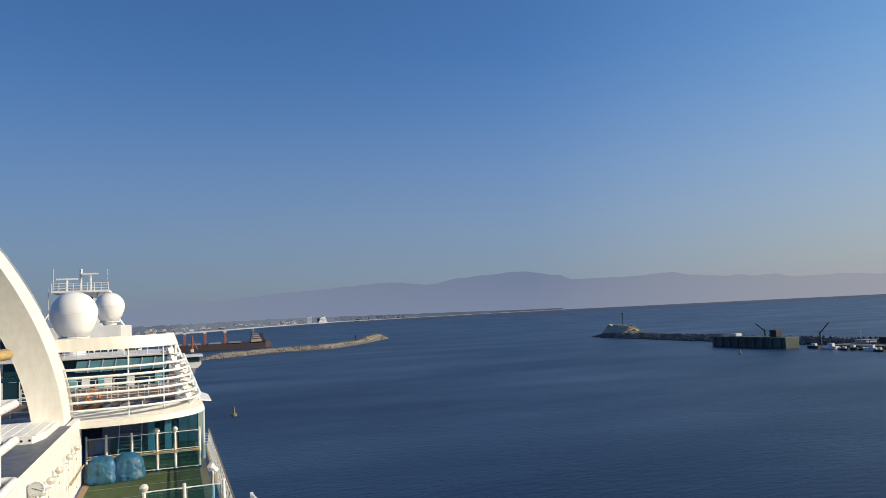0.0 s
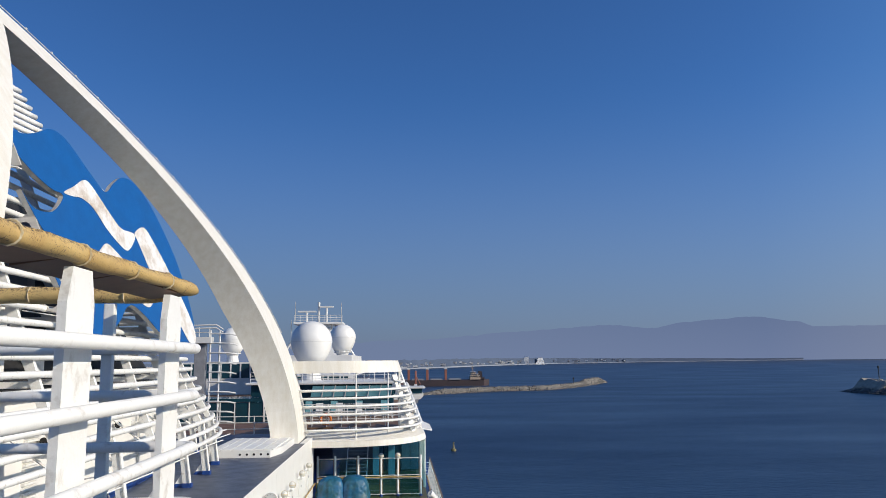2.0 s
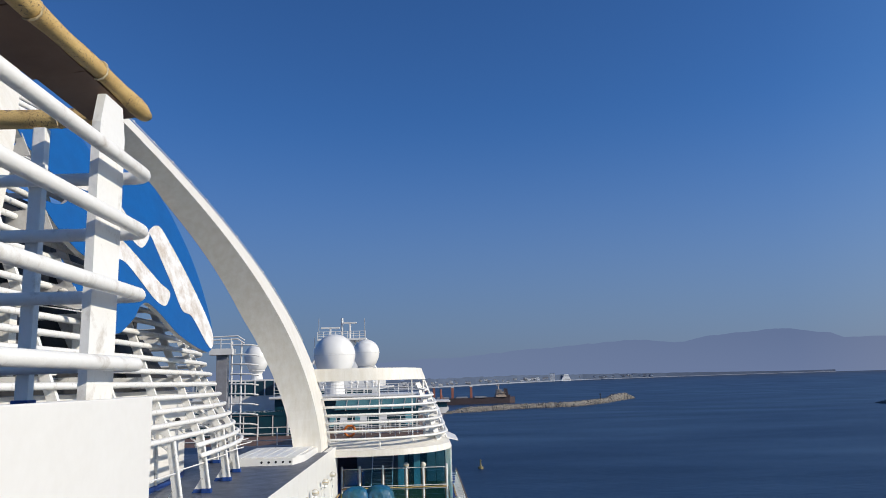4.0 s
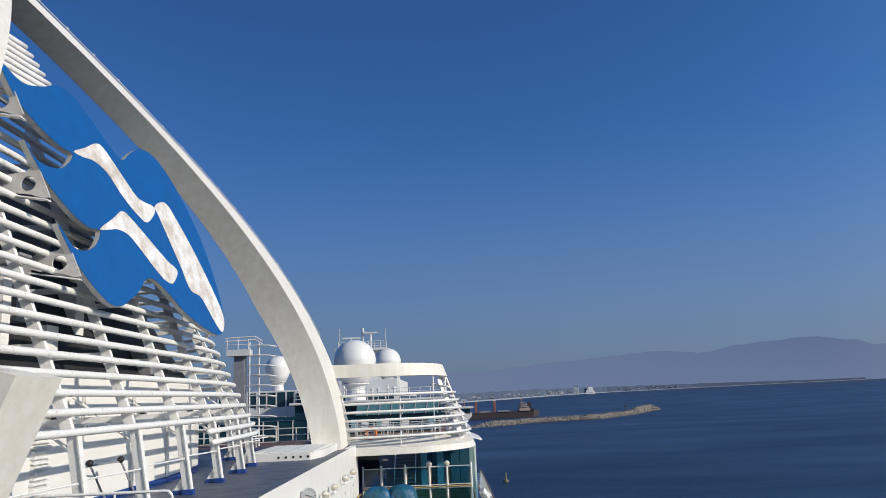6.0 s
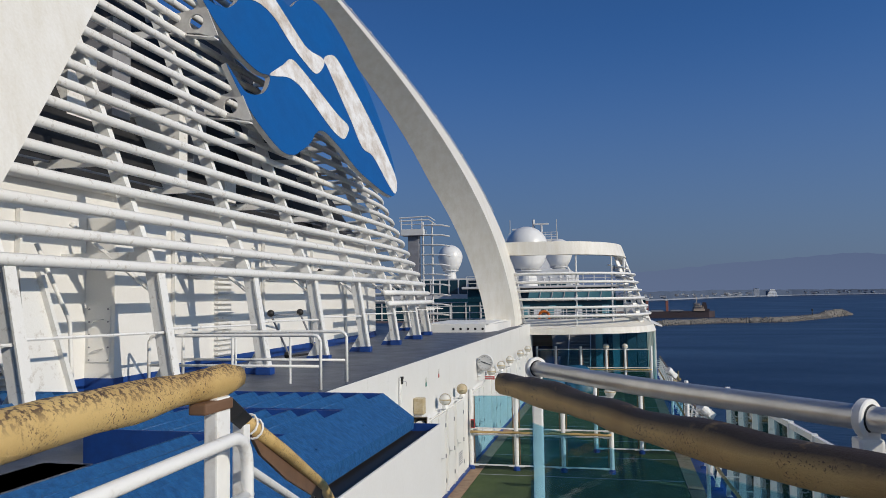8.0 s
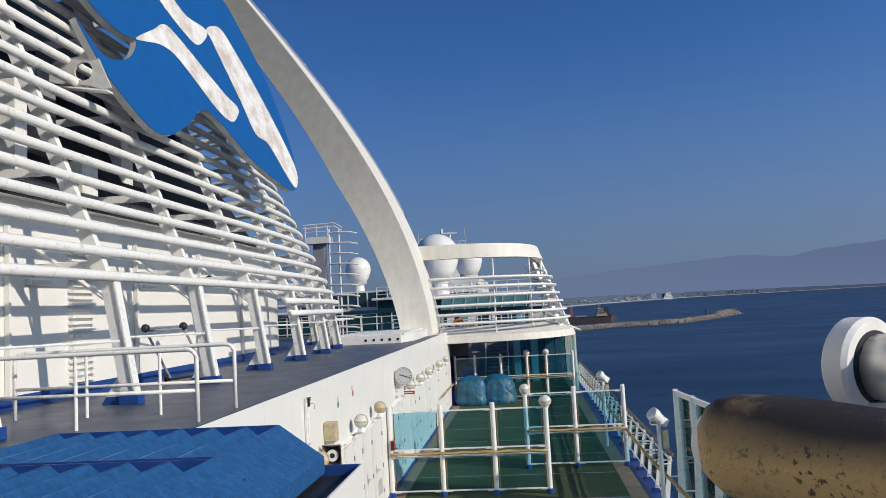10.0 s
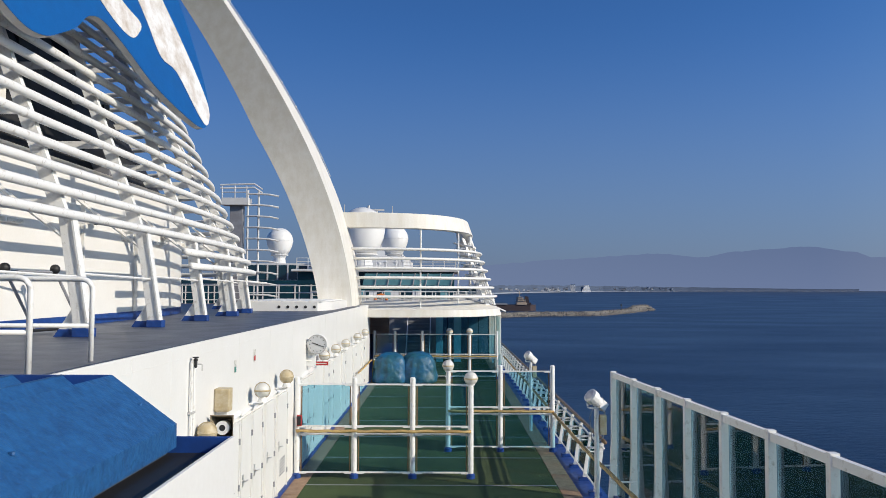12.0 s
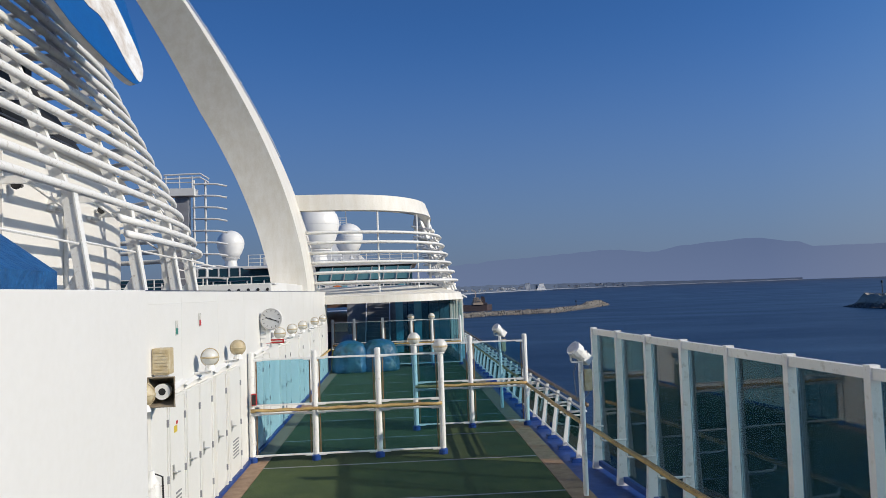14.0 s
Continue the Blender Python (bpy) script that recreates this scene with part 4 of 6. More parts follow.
def smooth_loop(pts, n=4):
    out = []
    m = len(pts)
    for i in range(m):
        p0, p1, p2, p3 = (np.array(pts[(i + d) % m]) for d in (-1, 0, 1, 2))
        for k in range(n):
            t = k / n
            out.append(tuple(0.5 * (2 * p1 + (p2 - p0) * t + (2 * p0 - 5 * p1 + 4 * p2 - p3) * t * t + (3 * p1 - p0 - 3 * p2 + p3) * t ** 3)))
    return out


def plate(pts, off, thick):
    n = Vector((1, -0.113, 0.238)).normalized()
    bm = bmesh.new()
    f = bm.faces.new([bm.verts.new(emblem_point(y, z, off)) for y, z in smooth_loop(pts)])
    r = bmesh.ops.extrude_face_region(bm, geom=[f])
    for v in (g for g in r["geom"] if isinstance(g, bmesh.types.BMVert)):
        v.co -= n * thick
    bmesh.ops.triangulate(bm, faces=[q for q in bm.faces if len(q.verts) > 4])
    return bm


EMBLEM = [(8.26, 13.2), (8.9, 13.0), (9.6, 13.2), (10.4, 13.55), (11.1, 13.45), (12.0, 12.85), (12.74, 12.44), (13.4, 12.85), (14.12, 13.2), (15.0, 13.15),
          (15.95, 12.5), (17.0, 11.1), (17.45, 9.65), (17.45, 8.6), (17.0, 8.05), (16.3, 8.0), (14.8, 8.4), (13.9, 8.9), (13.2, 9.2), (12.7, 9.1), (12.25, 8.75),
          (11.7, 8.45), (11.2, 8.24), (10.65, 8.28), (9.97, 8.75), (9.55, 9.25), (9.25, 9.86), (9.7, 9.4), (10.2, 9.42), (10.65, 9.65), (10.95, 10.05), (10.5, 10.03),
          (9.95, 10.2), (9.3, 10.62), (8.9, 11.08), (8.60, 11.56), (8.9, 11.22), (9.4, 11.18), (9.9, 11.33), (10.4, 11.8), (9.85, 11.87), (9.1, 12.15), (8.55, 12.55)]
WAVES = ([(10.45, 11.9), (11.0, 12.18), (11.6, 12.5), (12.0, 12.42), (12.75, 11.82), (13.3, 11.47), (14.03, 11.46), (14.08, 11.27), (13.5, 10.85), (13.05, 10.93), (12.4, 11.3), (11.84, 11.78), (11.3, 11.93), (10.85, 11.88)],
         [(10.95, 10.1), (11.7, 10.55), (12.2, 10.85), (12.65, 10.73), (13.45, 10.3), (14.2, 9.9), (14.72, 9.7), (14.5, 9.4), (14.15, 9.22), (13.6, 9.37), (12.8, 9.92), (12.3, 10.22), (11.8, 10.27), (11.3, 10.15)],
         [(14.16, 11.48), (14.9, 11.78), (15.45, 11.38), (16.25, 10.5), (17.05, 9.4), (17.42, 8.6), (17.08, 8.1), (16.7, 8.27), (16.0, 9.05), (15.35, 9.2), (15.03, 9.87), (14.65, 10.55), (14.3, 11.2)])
emblem = thing("funnel_emblem", "blue wave-shaped steel emblem with stained white waves", "emblem")
for k in range(8):
    part("top_fin", sweep([emblem_point(y, 13.05 + 0.19 * k + 0.03 * (y - 6), -0.25 - 0.02 * k) for y in np.linspace(5.2, 10.95 - 0.14 * k, 14)], 0.07, 8), TUBE_WHITE, funnel, smooth=True)
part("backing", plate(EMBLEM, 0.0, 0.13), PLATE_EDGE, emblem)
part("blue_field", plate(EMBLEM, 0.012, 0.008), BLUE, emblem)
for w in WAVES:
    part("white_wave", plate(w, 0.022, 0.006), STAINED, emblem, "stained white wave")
for y, z in ((8.6, 12.3), (9.0, 10.55), (9.6, 8.9)):
    # tapered gusset plate with a round hole
    c = emblem_point(y, z, -0.1)
    centre = Vector((c.x - 0.24, y + 0.02, z + 0.14))
    trapezoid = [(0.16, 0.46), (-0.06, 0.27), (-0.62, 0.20), (-0.62, -0.16), (0.05, -0.24), (0.52, -0.40)]
    inner, outer = [], []
    for t in np.linspace(0, 2 * math.pi, 33)[:-1]:
        d = (math.cos(t), math.sin(t))
        reach = 9.0
        for (ax, az), (bx, bz) in zip(trapezoid, trapezoid[1:] + trapezoid[:1]):
            ex, ez = bx - ax, bz - az
            det = d[0] * ez - d[1] * ex
            if abs(det) > 1e-9:
                u = (ax * ez - az * ex) / det
                w = (ax * d[1] - az * d[0]) / det
                if u > 0 and -1e-6 <= w <= 1 + 1e-6:
                    reach = min(reach, u)
        inner.append(centre + Vector((d[0], 0, d[1])) * 0.165)
        outer.append(centre + Vector((d[0], 0, d[1])) * reach)
    bm = bmesh.new()
    loops = [[bm.verts.new(p + Vector((0, dy, 0))) for p in ring] for dy in (0, 0.05) for ring in (inner, outer)]
    for i in range(32):
        k = (i + 1) % 32
        for a, b in ((0, 1), (3, 2), (2, 0), (1, 3)):
            bm.faces.new((loops[a][i], loops[a][k], loops[b][k], loops[b][i]))
    # grey in place of tube white: the gusset's shade is in its colour
    part("gusset", bm, PLATE_EDGE, emblem)
    part("gusset_flange", prism([(c.x - 0.86, y - 0.06, z - 0.06), (c.x + 0.22, y - 0.06, z - 0.24), (c.x + 0.22, y - 0.06, z - 0.265), (c.x - 0.86, y - 0.06, z - 0.085)], (0, 0.2, 0)), TUBE_WHITE, emblem)


# ---- glass screens across the lower deck ----
def post(parent, x, y, h, r=0.062, globe=False):
    p = part("post", lathe([(r, 0.0), (r, h - 0.03), (r * 0.8, h)], (x, y, 0), 14), TUBE_WHITE, parent, smooth=False)
    part("blue_foot", lathe([(r + 0.035, 0.0), (r + 0.035, 0.09), (r + 0.004, 0.12)], (x, y, 0), 14), TRIM_AND_SHADE_BLUE, p)
    if globe:
        part("lamp_collar", lathe([(r, h), (r + 0.03, h + 0.01), (r + 0.03, h + 0.06)], (x, y, 0), 14), TUBE_WHITE, p)
        part("lamp_globe", lathe(ball(0.155, 10), (x, y, h + 0.16), 18), FROST, p, "frosted globe with a rusty rim", smooth=True)
        part("lamp_rim", lathe([(0.158, -0.02), (0.163, 0), (0.158, 0.02)], (x, y, h + 0.16), 18), CREAM, p)
    return p


def bay(parent, x0, x1, y, levels):
    for z0, z1 in levels:
        part("glass_pane", box(x0 + 0.10, y - 0.006, z0, x1 - 0.10, y + 0.006, z1), GLASS, parent)
        for x in (x0 + 0.10, x1 - 0.10):
            part("pane_edge", box(x - 0.012, y - 0.012, z0, x + 0.012, y + 0.012, z1), WOOD, parent)
        for z in (z0, z1):
            part("clamp_bar", box(x0 + 0.05, y - 0.022, z - 0.018, x1 - 0.05, y + 0.022, z + 0.018, 0.006), TUBE_WHITE, parent)
            for x in (x0 + 0.12, x1 - 0.12):
                part("clamp", box(x - 0.10, y - 0.04, z - 0.032, x + 0.10, y + 0.04, z + 0.012, 0.006), TUBE_WHITE, parent)


LEVELS = ((0.13, 0.98), (1.16, 2.10))


def screen(label, xs, y, globes=(), rail=None, h=2.26):
    t = thing("glass_screen", label, "glass screen", "deck wind screens")
    for i, x in enumerate(xs):
        post(t, x, y, 2.08 if i in globes else h, globe=i in globes)
    for x0, x1 in zip(xs, xs[1:]):
        bay(t, x0, x1, y, LEVELS)
    a, b = rail or (xs[0], xs[-1])
    n = int((b - a) / 0.15)
    part("wood_rail", sweep([(a + (b - a) * i / n, y - 0.13 + 0.012 * math.sin(i), 1.07 + 0.008 * math.sin(i * 1.7)) for i in range(n + 1)], 0.035, 8, wobble=0.15), WRAP, t, "weathered wooden handrail", smooth=True)
    for x in xs:
        part("rail_bracket", box(x - 0.012, y - 0.13, 0.99, x + 0.012, y, 1.04), TUBE_WHITE, t)
    return t


screen("white-posted teal glass wind screen across the turf deck", [-3.34, -2.04, -0.72, 0.60], 16.82, globes=(3,))
screen("teal glass wind screen with a lamp globe by the ship's rail", [0.10, 1.48, 2.857], 19.62, globes=(0,))
screen("teal glass wind screen under the curved canopy", [-3.34, -2.35, -1.05, 0.25, 1.2, 2.5], 35.4, globes=(3, 4))
# extinguisher box on the first post
eb = thing("alarm_box", "small dark red alarm box on the screen post", "alarm box", at=(-3.27, 16.72, 1.3))
part("case", box(-0.05, -0.05, -0.12, 0.05, 0.03, 0.12, 0.01), RED, eb)
part("lid", box(-0.04, -0.06, -0.10, 0.04, -0.05, 0.10), DARK, eb)

# ---- ship's rail and tall glass wall on the sea side ----
rail = thing("ship_rail", "white steel ship's rail with glass panes and a wooden cap", "railing")
y = 15.6
while y < 43:
    x = 3.17
    st = part("stanchion", prism([(x - 0.05, y, 0), (x + 0.07, y, 0), (x + 0.19, y, 1.05), (x + 0.12, y, 1.05)], (0, 0.045, 0)), TUBE_WHITE, rail)
    part("blue_foot", box(x - 0.14, y - 0.05, -0.028, x + 0.14, y + 0.11, 0.05, 0.01), TRIM_AND_SHADE_BLUE, st)
    part("glass_pane", prism([(x + 0.03, y + 0.10, 0.14), (x + 0.03, y + 1.10, 0.14), (x + 0.13, y + 1.10, 0.92), (x + 0.13, y + 0.10, 0.92)], (0.008, 0, 0)), GLASS, rail)
    part("bracket", box(x - 0.32, y + 0.02, 0.93, x + 0.12, y + 0.05, 0.97), TUBE_WHITE, rail)
    y += 1.2
for zz, dx, r in ((1.1, 0.17, 0.04), (0.98, 0.14, 0.022), (0.11, 0.03, 0.022)):
    part("cap_rail" if r > 0.03 else "rail_bar", sweep([(3.17 + dx, 15.4 + i * 0.7, zz) for i in range(41)], r, 8), WOOD if r > 0.03 else TUBE_WHITE, rail, smooth=True)
hand = thing("handrail", "weathered wooden handrail along the ship's side", "handrail")
part("wood_rail", sweep([(2.86 if yy > 15 else 2.86 + (15 - yy) * 0.035, yy, 1.03 + 0.006 * math.sin(yy * 3)) for yy in np.arange(4.0, 36, 0.3)], 0.037, 8, wobble=0.12), WRAP, hand, smooth=True)
for i in range(26):
    yy = 4.4 + i * 1.22
    xx = 2.86 if yy > 15 else 2.86 + (15 - yy) * 0.035
    part("bracket", sweep(rounded([(xx, yy, 1.0), (xx, yy, 0.92), (xx + 0.42, yy, 0.92)], 0.06), 0.016, 6), TUBE_WHITE, hand)

wallg = thing("glass_wall", "tall blue-tinted glass wind wall with white posts", "glass wall")


def gx(y, z):
    return 3.45 + (15.08 - y) * 0.073


structure("side_deck", prism([(3.421, 15.4, -0.34), (3.72, 15.4, -0.34), (4.95, -0.6, -0.34), (3.421, -0.6, -0.34)], (0, 0, 0.308)), TRIM_AND_SHADE_BLUE, "blue-painted side deck under the glass wall", "deck")
ys = [15.08 - 1.26 * i for i in range(13)]
for y in ys:
    part("mullion", prism([(gx(y, 0) - 0.13, y - 0.05, -0.03), (gx(y, 0) + 0.05, y - 0.05, -0.03), (gx(y, 2.6) + 0.05, y - 0.05, 2.61), (gx(y, 2.6) - 0.05, y - 0.05, 2.61), (gx(y, 1.2) - 0.055, y - 0.05, 1.2), (gx(y, 0.3) - 0.10, y - 0.05, 0.3)], (0, 0.10, 0)), TUBE_WHITE, wallg)
for a, b in zip(ys, ys[1:]):
    part("glass_pane", prism([(gx(a, 0.12) + 0.045, a - 0.051, 0.12), (gx(b, 0.12) + 0.045, b + 0.051, 0.12), (gx(b, 2.48) + 0.045, b + 0.051, 2.48), (gx(a, 2.48) + 0.045, a - 0.051, 2.48)], (0.012, 0, 0)), GLASS_BLUE, wallg)
    part("top_bar", prism([(gx(a, 2.5) - 0.03, a - 0.05, 2.48), (gx(b, 2.5) - 0.03, b + 0.05, 2.48), (gx(b, 2.5) - 0.03, b + 0.05, 2.585), (gx(a, 2.5) - 0.03, a - 0.05, 2.585)], (0.07, 0, 0)), TUBE_WHITE, wallg)
    part("sill_bar", prism([(gx(a, 0.1) - 0.03, a - 0.05, 0.03), (gx(b, 0.1) - 0.03, b + 0.05, 0.03), (gx(b, 0.1) - 0.03, b + 0.05, 0.12), (gx(a, 0.1) - 0.03, a - 0.05, 0.12)], (0.07, 0, 0)), TRIM_AND_SHADE_BLUE, wallg)


def flood(x, y, h):
    t = thing("flood_lamp", "white deck floodlight on a pole", "flood lamp", "deck flood lamps", at=(x, y, 0))
    part("pole", lathe([(0.045, -0.028), (0.045, h)], (0, 0, 0), 12), TUBE_WHITE, t)
    head = part("head", lathe([(0.05, -0.16), (0.09, -0.14), (0.10, -0.02), (0.125, 0.02), (0.125, 0.13), (0.11, 0.135)], (0, 0, 0), 14, axis="y"), TUBE_WHITE, t, smooth=False)
    part("lens", lathe([(0.105, 0.136), (0.09, 0.15), (0.02, 0.155)], (0, 0, 0), 14, axis="y"), STEEL, head)
    head.location = (-0.03, 0.0, h + 0.17)
    head.rotation_euler = (radians(38), 0, radians(118))
    head.scale = (1.05, 1.05, 1.05)
    part("ballast_box", box(-0.09, -0.24, -0.08, 0.09, -0.10, 0.08, 0.015), TUBE_WHITE, head)
    part("yoke", sweep(rounded([(-0.16, 0, h + 0.2), (-0.16, 0, h + 0.02), (0.10, 0, h + 0.02), (0.10, 0, h + 0.2)], 0.04), 0.018, 6), TUBE_WHITE, t)
    part("junction_box", box(0.05, -0.06, h - 0.45, 0.17, 0.06, h - 0.1, 0.015), CREAM, t, "grey junction box")
    part("cable", sweep([(0.1, 0, h + 0.1), (0.16, 0.03, h - 0.05), (0.13, 0.05, h - 0.5), (0.02, 0.06, h - 0.62), (0.0, 0.05, h - 0.95)], 0.011, 6), GREY, t)
    part("cable", sweep([(-0.05, 0, h + 0.05), (-0.12, 0.0, h - 0.15), (-0.09, 0.0, h - 0.55), (0.0, 0.05, h - 0.7)], 0.009, 6), GREY, t)
    return t


flood(2.72, 13.2, 2.14)
flood(2.62, 22.5, 2.05)

# ---- doors, lamps and fittings on the deckhouse wall ----
def door(name, y0, y1, top, label, vents=False):
    x = WALL_X
    d = tagged(new(name), label, "door", kind="structure")
    part("leaf", box(x + 0.004, y0, 0.16, x + 0.035, y1, top, 0.008), WHITE, d)
    for a, b, c, e in ((y0 - 0.05, y0 - 0.006, 0.08, top + 0.05), (y1 + 0.006, y1 + 0.05, 0.08, top + 0.05)):
        part("frame", box(x + 0.002, a, c, x + 0.05, b, e, 0.004), WHITE, d)
    part("frame", box(x + 0.002, y0 - 0.004, top + 0.008, x + 0.05, y1 + 0.004, top + 0.05, 0.004), WHITE, d)
    part("rain_hood", prism([(x + 0.002, y0 - 0.08, top + 0.14), (x + 0.07, y0 - 0.08, top + 0.10), (x + 0.07, y1 + 0.08, top + 0.16), (x + 0.002, y1 + 0.08, top + 0.2)], (0, 0, 0.015)), WHITE, d)
    for z in (0.4, 1.0, 1.75):
        part("hinge", box(x + 0.03, y1 - 0.02, z - 0.05, x + 0.06, y1 + 0.012, z + 0.05, 0.004), GREY, d)
    h = part("handle", sweep(rounded([(x + 0.035, y0 + 0.09, 1.05), (x + 0.09, y0 + 0.09, 1.05), (x + 0.09, y0 + 0.22, 1.03)], 0.02), 0.014, 6), STEEL, d)
    part("lock_plate", box(x + 0.034, y0 + 0.05, 0.95, x + 0.045, y0 + 0.13, 1.15, 0.003), STEEL, d)
    if vents:
        for k in range(6):
            part("vent_slot", box(x + 0.034, y0 + 0.2, 0.42 + k * 0.06, x + 0.042, y1 - 0.2, 0.445 + k * 0.06), GREY, d)
    return d


for i, (y0, y1) in enumerate([(10.72, 11.35), (11.5, 12.15), (12.32, 12.95), (13.08, 13.72), (14.05, 14.72), (15.05, 15.92), (17.6, 18.35), (18.5, 19.2), (20.9, 21.7), (21.85, 22.6), (24.6, 25.4), (27.6, 28.4), (30.6, 31.4)]):
    door("door_%d" % (i + 1), y0, y1, 2.04, "white-painted steel locker door with grey hinges", vents=i in (1, 5, 7))
seams = tagged(new("wall_trim"), "thin weld seams on the white deckhouse wall", "trim", kind="structure")
for y in (5.6, 7.9, 9.1, 10.05, 12.2, 14.4, 16.6, 18.9, 21.2, 23.4, 26.0, 28.9, 31.8):
    part("weld_seam", sweep([(WALL_X + 0.001, y, 2.3), (WALL_X + 0.001, y, 3.5)], 0.002, 5), WHITE, seams)
part("weld_seam", sweep([(WALL_X + 0.001, 4.2, 3.36), (WALL_X + 0.001, 33.9, 3.36)], 0.0025, 5), WHITE, seams)
structure("baseboard", box(WALL_X + 0.001, 8.0, -0.026, WALL_X + 0.06, 34, 0.07, 0.005), TRIM_AND_SHADE_BLUE, "blue-painted foot of the deckhouse wall", "baseboard")


def bulkhead_lamp(y, z, mat=FROST, out=0.24):
    t = thing("deck_lamp", "round frosted wall lamp with a wire guard", "wall lamp", "wall lamps on the deckhouse", at=(WALL_X + out, y, z))
    part("globe", lathe(ball(0.13, 8), (0, 0, 0), 16), mat, t, smooth=True)
    part("base", lathe([(0.09, -0.2), (0.06, -0.12)], (0, 0, 0), 12), TUBE_WHITE, t)
    part("guard", lathe([(0.134, -0.015), (0.142, 0), (0.134, 0.015)], (0, 0, 0), 16), CREAM, t)
    part("guard", sweep([(0.139 * math.cos(a), 0, 0.139 * math.sin(a)) for a in np.linspace(0, 2 * math.pi, 17)[:-1]], 0.008, 5, closed=True), CREAM, t)
    part("arm", sweep(rounded([(0, 0, -0.16), (0, 0, -0.24), (-out + 0.004, 0, -0.24)], 0.05), 0.022, 8), TUBE_WHITE, t)
    return t


for y, m in ((12.85, FROST), (14.85, CREAM), (19.6, FROST), (21.7, FROST), (23.9, FROST), (27.1, FROST), (29.8, FROST), (10.1, CREAM)):
    bulkhead_lamp(y, 2.5 if y > 12 else 2.3, m, 0.24 if y > 12 else 0.15)

spk = thing("wall_loudspeaker", "yellowed box loudspeaker on the deckhouse wall", "loudspeaker", at=(WALL_X + 0.16, 10.95, 2.62))
part("case", box(-0.155, -0.10, -0.17, 0.07, 0.10, 0.17, 0.02), CREAM, spk)
for k in range(7):
    part("grille_slat", box(-0.13, -0.108, -0.145 + k * 0.043, 0.045, -0.098, -0.122 + k * 0.043), CREAM, spk)
part("bracket", box(-0.155, -0.03, -0.22, 0.02, 0.03, -0.175), TUBE_WHITE, spk)
horn = thing("horn_loudspeaker", "grey square horn loudspeaker with a white throat", "loudspeaker", at=(WALL_X + 0.22, 10.70, 2.27))
bm = bmesh.new()
fr = [bm.verts.new((sx * 0.16, -0.16, sz * 0.18)) for sx, sz in ((-1, -1), (1, -1), (1, 1), (-1, 1))]
mid = [bm.verts.new((sx * 0.10, 0.05, sz * 0.11)) for sx, sz in ((-1, -1), (1, -1), (1, 1), (-1, 1))]
bk = [bm.verts.new((sx * 0.06, 0.2, sz * 0.07)) for sx, sz in ((-1, -1), (1, -1), (1, 1), (-1, 1))]
for r0, r1 in ((fr, mid), (mid, bk)):
    for k in range(4):
        bm.faces.new((r0[k], r0[(k + 1) % 4], r1[(k + 1) % 4], r1[k]))
bm.faces.new(bk)
part("flare", bm, HORN, horn)
part("rim", sweep([(-0.16, -0.16, -0.18), (0.16, -0.16, -0.18), (0.16, -0.16, 0.18), (-0.16, -0.16, 0.18)], 0.016, 6, closed=True), HORN, horn)
part("throat", lathe([(0.10, -0.13), (0.095, -0.02), (0.06, 0.0)], (0, 0, 0), 16, axis="y"), TUBE_WHITE, horn)
part("throat_hole", lathe([(0.045, -0.134), (0.045, -0.131)], (0, 0, 0), 12, axis="y"), RUBBER, horn)
part("bracket", box(-0.216, 0.02, -0.03, -0.06, 0.08, 0.03), TUBE_WHITE, horn)

clk = thing("deck_clock", "round grey outdoor clock on a wall bracket", "clock", at=(-3.14, 18.25, 2.90))
part("case", lathe([(0.235, -0.06), (0.25, -0.05), (0.25, 0.05), (0.235, 0.06)], (0, 0, 0), 32, axis="y"), TUBE_WHITE, clk)
part("face", lathe([(0.215, -0.066), (0.215, -0.061)], (0, 0, 0), 32, axis="y"), CLOCK_FACE, clk)
part("rim", sweep([(0.228 * math.cos(a), -0.06, 0.228 * math.sin(a)) for a in np.linspace(0, 2 * math.pi, 33)[:-1]], 0.016, 6, closed=True), PLATE_EDGE, clk)
for k in range(12):
    a = math.pi * k / 6
    part("hour_mark", sweep([(0.17 * math.sin(a), -0.068, 0.17 * math.cos(a)), (0.20 * math.sin(a), -0.068, 0.20 * math.cos(a))], 0.008, 4), RUBBER, clk)
part("hour_hand", sweep([(0.02, -0.072, -0.005), (-0.12, -0.072, 0.035)], 0.010, 4), RUBBER, clk)
part("minute_hand", sweep([(-0.03, -0.074, 0.0), (0.17, -0.074, -0.06)], 0.008, 4), RUBBER, clk)
part("arm", sweep([(-0.24, 0, 0), (-0.279, 0, 0)], 0.03, 8), TUBE_WHITE, clk)
part("wall_box", box(-0.28, 0.07, -0.55, -0.06, 0.18, 0.12, 0.01), TUBE_WHITE, clk)
sign = thing("notice_sign", "red notice board with a line of white lettering", "sign", at=(-3.26, 19.1, 2.34))
part("board", box(-0.16, -0.01, -0.05, 0.26, 0.01, 0.05, 0.004), RED, sign)
part("lettering", box(-0.12, -0.014, -0.012, 0.22, -0.0105, 0.014), FROST, sign)
part("arm", box(-0.159, 0.012, -0.02, -0.02, 0.04, 0.02), TUBE_WHITE, sign)
rack = thing("pipe_rack", "white pipework and grey valve under the clock", "pipework", at=(WALL_X, 18.7, 2.4))
for dz in (0.08, 0.16, 0.24):
    part("pipe", sweep(rounded([(0.0, -0.4, dz), (0.12, -0.4, dz), (0.12, 0.7, dz), (0.0, 0.7, dz)], 0.05), 0.016, 6), TUBE_WHITE, rack)
part("valve", box(0.10, 0.1, 0.04, 0.2, 0.25, 0.16, 0.02), GREY, rack)
